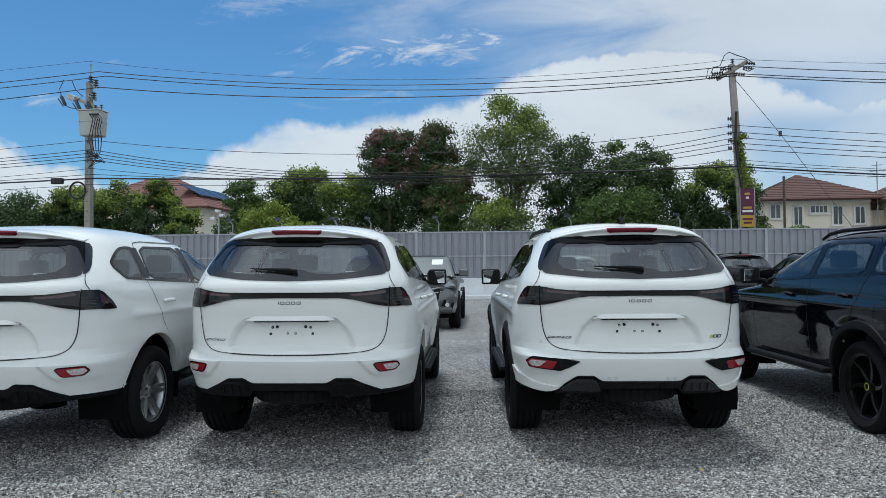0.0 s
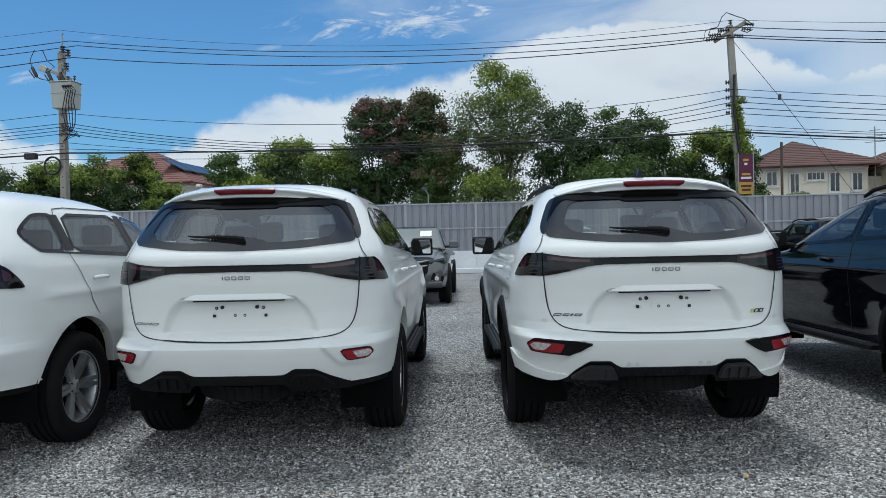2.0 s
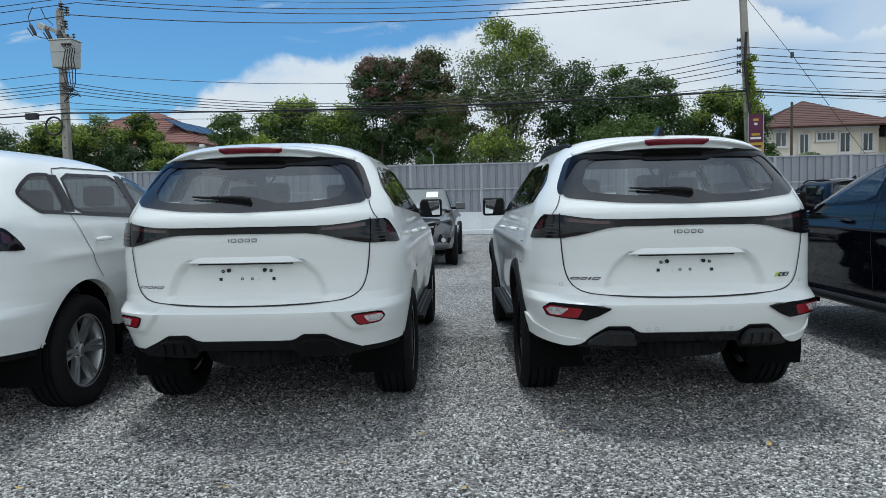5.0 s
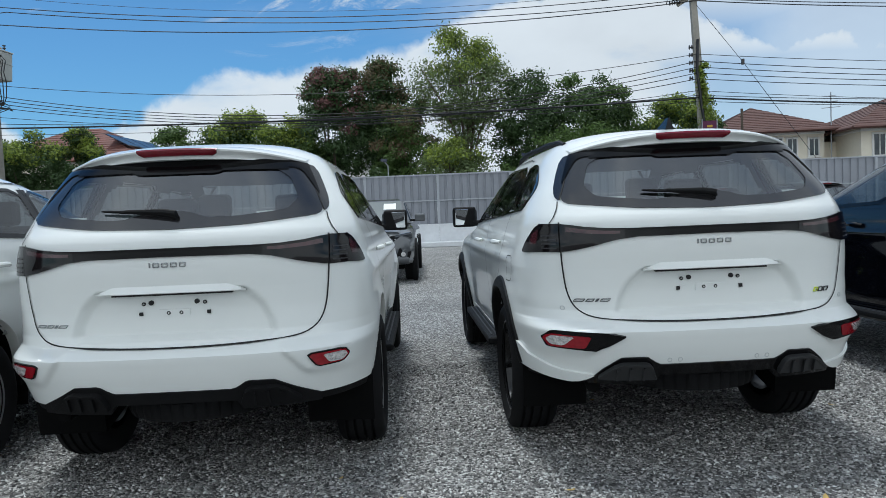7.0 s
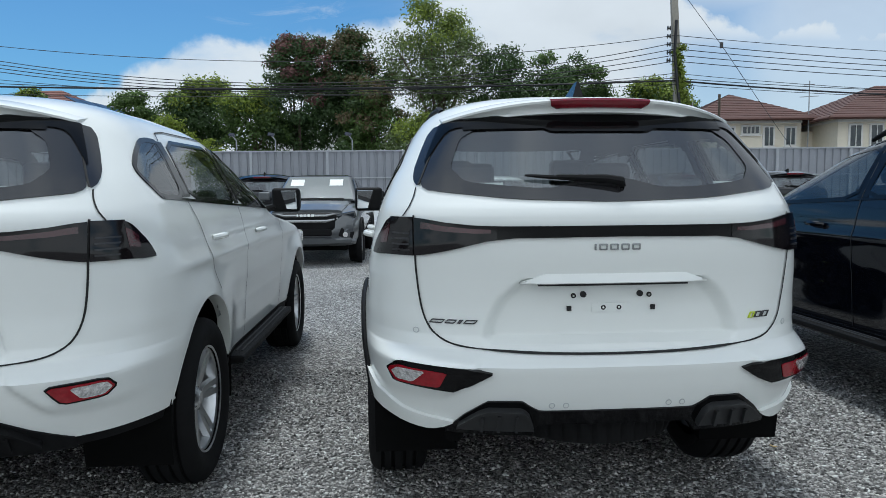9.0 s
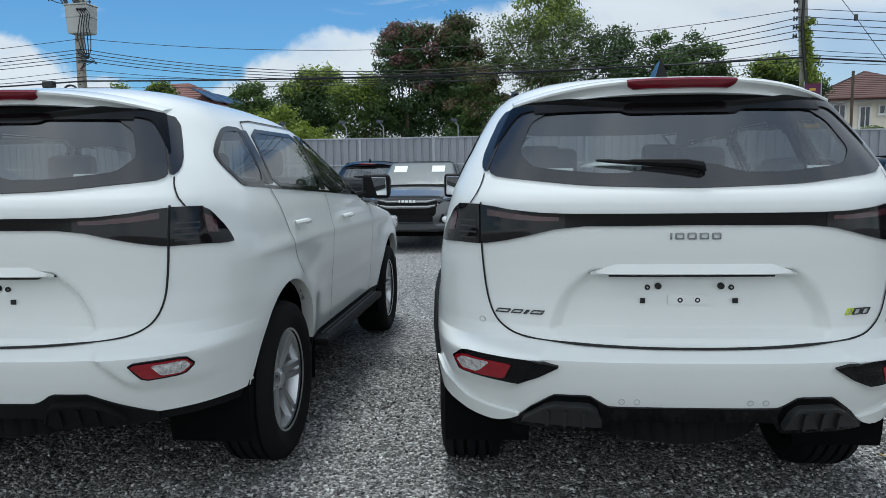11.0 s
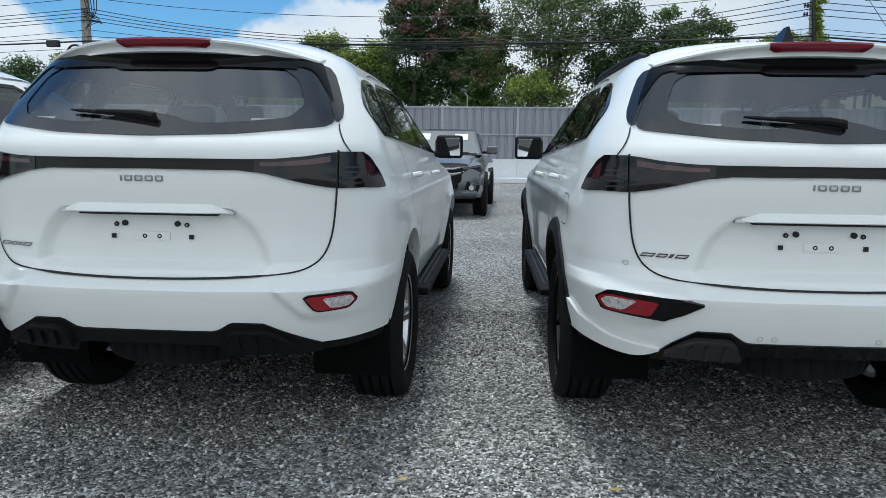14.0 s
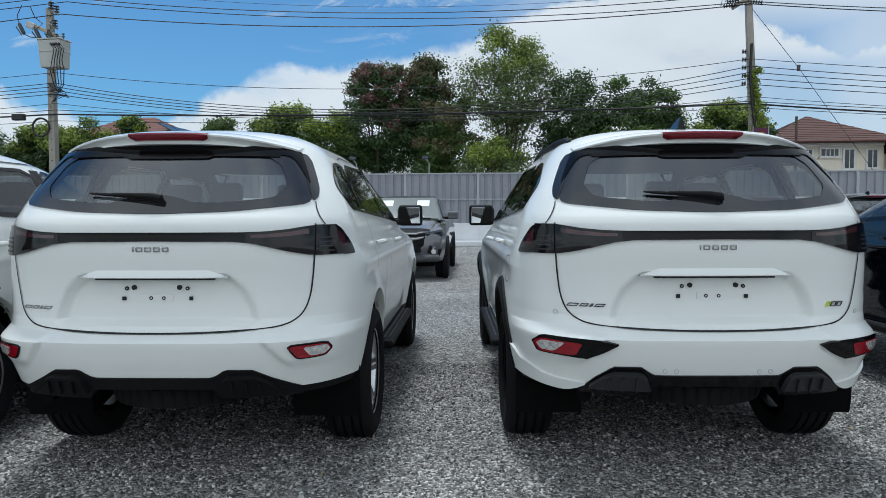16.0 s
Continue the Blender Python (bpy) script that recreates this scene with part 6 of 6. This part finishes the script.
for dx, dz in ((-0.28, 3.7), (0.25, 3.85), (0.0, 4.05)):
    part("camera_housing", box_bm(0.20, 0.26, 0.13, dx * 0.8, -0.1, dz, 0.03, 2), WHITEPL, cams)


# ---- the grey pickup facing the row ----
def loft(stations, n=28, e=5.0):
    """Rounded-box sections along y: (y, half width, low, high)."""
    verts, faces = [], []
    for y, w, lo, hi in stations:
        c, h = (lo + hi) / 2, (hi - lo) / 2
        for k in range(n):
            a = 2 * math.pi * k / n
            ca, sa = math.cos(a), math.sin(a)
            verts.append((w * math.copysign(abs(ca) ** (2 / e), ca), y, c + h * math.copysign(abs(sa) ** (2 / e), sa)))
    for i in range(len(stations) - 1):
        for k in range(n):
            faces.append((i * n + k, i * n + (k + 1) % n, (i + 1) * n + (k + 1) % n, (i + 1) * n + k))
    faces += [tuple(range(n - 1, -1, -1)), tuple((len(stations) - 1) * n + k for k in range(n))]
    return verts, faces


def build_pickup(m):
    car = thing("pickup_truck", m, "dark grey double-cab pickup with paper sheets in its windscreen", "car")
    part("body", loft([(0.02, 0.70, 0.40, 0.80), (0.07, 0.82, 0.36, 0.92), (0.28, 0.885, 0.34, 1.00), (0.9, 0.90, 0.34, 1.10), (1.4, 0.905, 0.36, 1.15), (3.25, 0.905, 0.36, 1.15), (3.3, 0.905, 0.42, 1.10), (5.1, 0.90, 0.46, 1.10), (5.16, 0.86, 0.52, 1.05)]), GREY, car)
    part("bonnet", loft([(0.16, 0.62, 0.90, 1.0), (0.45, 0.66, 0.92, 1.08), (1.15, 0.70, 1.0, 1.165), (1.38, 0.66, 1.05, 1.17)], 28, 3.5), GREY, car)
    roof = [(-0.80, 1.20, 1.13), (0.80, 1.20, 1.13), (0.82, 3.35, 1.13), (-0.82, 3.35, 1.13), (-0.62, 1.93, 1.62), (0.62, 1.93, 1.62), (0.63, 3.12, 1.62), (-0.63, 3.12, 1.62)]
    bm = bmesh.new()
    vs = [bm.verts.new(p) for p in roof]
    for f in ((0, 1, 5, 4), (1, 2, 6, 5), (2, 3, 7, 6), (3, 0, 4, 7), (4, 5, 6, 7), (3, 2, 1, 0)):
        bm.faces.new([vs[i] for i in f])
    bmesh.ops.bevel(bm, geom=bm.edges[:], offset=0.06, segments=3, affect='EDGES', profile=0.6)
    part("cab", bm, GREY, car)
    part("roof_panel", loft([(1.98, 0.52, 1.60, 1.640), (2.3, 0.56, 1.60, 1.665), (3.0, 0.56, 1.60, 1.665), (3.1, 0.5, 1.6, 1.64)], 20, 3), GREY, car)
    def face(name, pts, mat, off):
        a, b, c, d = [Vector(p) for p in pts]
        nrm = (b - a).cross(d - a).normalized() * off
        return part(name, ([p + nrm for p in (a, b, c, d)] + [p - nrm for p in (a, b, c, d)], [(0, 1, 2, 3), (4, 5, 1, 0), (5, 6, 2, 1), (6, 7, 3, 2), (7, 4, 0, 3)], False), mat, car)
    face("windscreen", [(-0.72, 1.235, 1.165), (0.72, 1.235, 1.165), (0.57, 1.88, 1.595), (-0.57, 1.88, 1.595)], PALEGLASS, 0.012)
    for s in (1, -1):
        q = [(s * 0.795, 1.42, 1.19), (s * 0.80, 2.22, 1.19), (s * 0.655, 2.28, 1.56), (s * 0.655, 2.02, 1.56)]
        r = [(s * 0.80, 2.30, 1.19), (s * 0.81, 3.16, 1.19), (s * 0.665, 3.06, 1.56), (s * 0.66, 2.36, 1.56)]
        face("front_side_window", q if s > 0 else q[::-1], PANE, 0.012)
        face("rear_side_window", r if s > 0 else r[::-1], PANE, 0.012)
        mir = part("door_mirror", box_bm(0.22, 0.12, 0.16, s * 1.00, 1.42, 1.24, 0.035, 3), GREY, car)
        part("mirror_arm", box_bm(0.16, 0.06, 0.05, s * 0.87, 1.44, 1.19, 0.01, 1), PLASTIC, mir)
        lamp = part("head_lamp", box_bm(0.36, 0.22, 0.125, s * 0.665, 0.20, 0.885, 0.035, 3, Euler((0, radians(-s * 10), radians(s * 22))).to_matrix()), PANE, car)
        part("lamp_strip", box_bm(0.26, 0.02, 0.022, s * 0.64, 0.085, 0.865, 0.006, 1, Euler((0, radians(-s * 10), radians(s * 22))).to_matrix()), CLEAR, lamp)
        fog = part("fog_lamp_recess", box_bm(0.26, 0.14, 0.17, s * 0.69, 0.10, 0.57, 0.03, 2, Euler((0, radians(s * 20), radians(s * 16))).to_matrix()), PLASTIC, car)
        part("fog_lamp", both(tube([(s * 0.69, 0.03, 0.56), (s * 0.69, 0.0, 0.56)], 0.045, 12)), CLEAR, fog)
        part("fog_trim", both(tube([(s * 0.60, 0.025, 0.50), (s * 0.70, 0.03, 0.64), (s * 0.80, 0.08, 0.66)], 0.012, 6)), CHROME, fog)
        for c in (0.93, 4.05):
            ring = lathe([(0.40, -0.02), (0.42, 0.02), (0.46, 0.03), (0.47, 0.0), (0.47, -0.06)], 32)
            v = [(s * (0.90 + p[0]), c + p[1], 0.37 + p[2]) for p in ring[0]]
            part("wheel_arch", (v, ring[1] if s > 0 else [tuple(reversed(f)) for f in ring[1]]), PLASTIC, car)
            w = part("wheel", (lambda l: ([(s * (0.80 + p[0]), c + p[1], 0.37 + p[2]) for p in l[0]], l[1]))(lathe([(0.0, 0.07), (0.2, 0.08), (0.24, 0.10), (0.24, -0.1), (0.0, -0.1)], 24)), ALLOY, car)
            part("tyre", (lambda l: ([(s * (0.80 + p[0]), c + p[1], 0.37 + p[2]) for p in l[0]], l[1]))(lathe([(0.235, 0.10), (0.30, 0.125), (0.35, 0.115), (0.37, 0.09), (0.37, -0.09), (0.35, -0.115), (0.30, -0.125), (0.235, -0.10)], 36)), RUBBER, w)
    grille = part("grille", loft([(-0.005, 0.46, 0.62, 0.90), (0.06, 0.60, 0.58, 0.95), (0.12, 0.62, 0.56, 0.95)], 20, 4), PLASTIC, car)
    for zc, w, h in ((0.895, 0.50, 0.040), (0.800, 0.50, 0.045)):
        pts = [(-w, 0.02, zc + 0.03), (-w * 0.72, -0.02, zc), (w * 0.72, -0.02, zc), (w, 0.02, zc + 0.03)]
        part("grille_bar", both(tube(pts, [h * 0.35, h * 0.6, h * 0.6, h * 0.35], 6)), CHROME, grille)
    for k, w in enumerate((0.02, 0.05, 0.05, 0.05, 0.05)):
        part("emblem_bar", box_bm(w, 0.012, 0.042, -0.135 + 0.066 * k, -0.052, 0.90, 0.003, 1), PAPER, grille)
    part("lower_bumper", loft([(-0.03, 0.55, 0.40, 0.50), (0.05, 0.80, 0.36, 0.54), (0.2, 0.87, 0.34, 0.54)], 20, 4), GREY, car)
    part("lower_intake", box_bm(0.9, 0.06, 0.12, 0, 0.0, 0.60, 0.02, 1), PLASTIC, car)
    part("underbody", box_bm(1.4, 4.6, 0.2, 0, 2.6, 0.36, 0.03, 1), UNDER, car)
    for x in (-0.40, 0.36):
        a, b = Vector((x, 1.62, 1.43)), Vector((x, 1.80, 1.55))
        part("paper_sheet", ([(x - 0.13, 1.615, 1.435), (x + 0.13, 1.615, 1.435), (x + 0.13, 1.795, 1.557), (x - 0.13, 1.795, 1.557), (x - 0.13, 1.62, 1.43), (x + 0.13, 1.62, 1.43)], [(0, 1, 2, 3), (4, 5, 1, 0)], False), PAPER, car)
    part("wiper", both(tube([(-0.6, 1.20, 1.175), (0.0, 1.215, 1.185), (0.55, 1.20, 1.18)], 0.012, 5)), PLASTIC, car)
    return car


PALEGLASS = material("pale_windscreen", (0.13, 0.145, 0.14), 0.06, coat=1.0)
build_pickup(pose(-1.98, 15.50, 0, 0, 0, 4.0))
# cars further back in the yard
BACK = "cars parked further back"
far_dark = build_suv(pose(6.35, 22.0, 0, 0, 0, 4.0), BLACK, True, "dark car parked far back in the yard", BACK, False)
for x, y, a in ((8.3, 20.5, 4.0), (-3.75, 19.5, 6.0)):
    copy_thing(far_dark, pose(x, y, 0, 0, 0, a))
build_suv(pose(1.75, 24.6, 0, 0, 0, 186.0), WHITE, False, "white car parked far back by the fence", BACK, False)

# ---- fallen leaves on the gravel ----
DRYLEAF = material("dry_yellow_leaf", (0.34, 0.24, 0.08), 0.8, noise_scale=30, noise_amount=0.25, per_object=0.3)
rl = random.Random(21)
for k in range(26):
    lx, ly = rl.uniform(-3.8, 3.6), rl.uniform(3.0, 7.5)
    length, half, curl = rl.uniform(0.020, 0.034), rl.uniform(0.008, 0.013), rl.uniform(0.004, 0.010)
    pts = [(-length, 0, curl), (-0.4 * length, -half, 0.002), (0.5 * length, -half * 0.8, 0.003), (length, 0, curl * 1.3), (0.5 * length, half * 0.8, 0.004), (-0.4 * length, half, 0.002), (0, 0, 0)]
    leaf = new("fallen_leaf", mesh_of("fallen_leaf", pts, [(0, 1, 6), (1, 2, 6), (2, 3, 6), (3, 4, 6), (4, 5, 6), (5, 0, 6)], False))
    leaf.data.materials.append(DRYLEAF)
    leaf.matrix_basis = pose(lx, ly, 0.014, rl.uniform(-12, 12), rl.uniform(-12, 12), rl.uniform(0, 360))
    tagged(leaf, "small dry yellow leaf lying on the gravel", "leaf", "fallen leaves on the gravel")
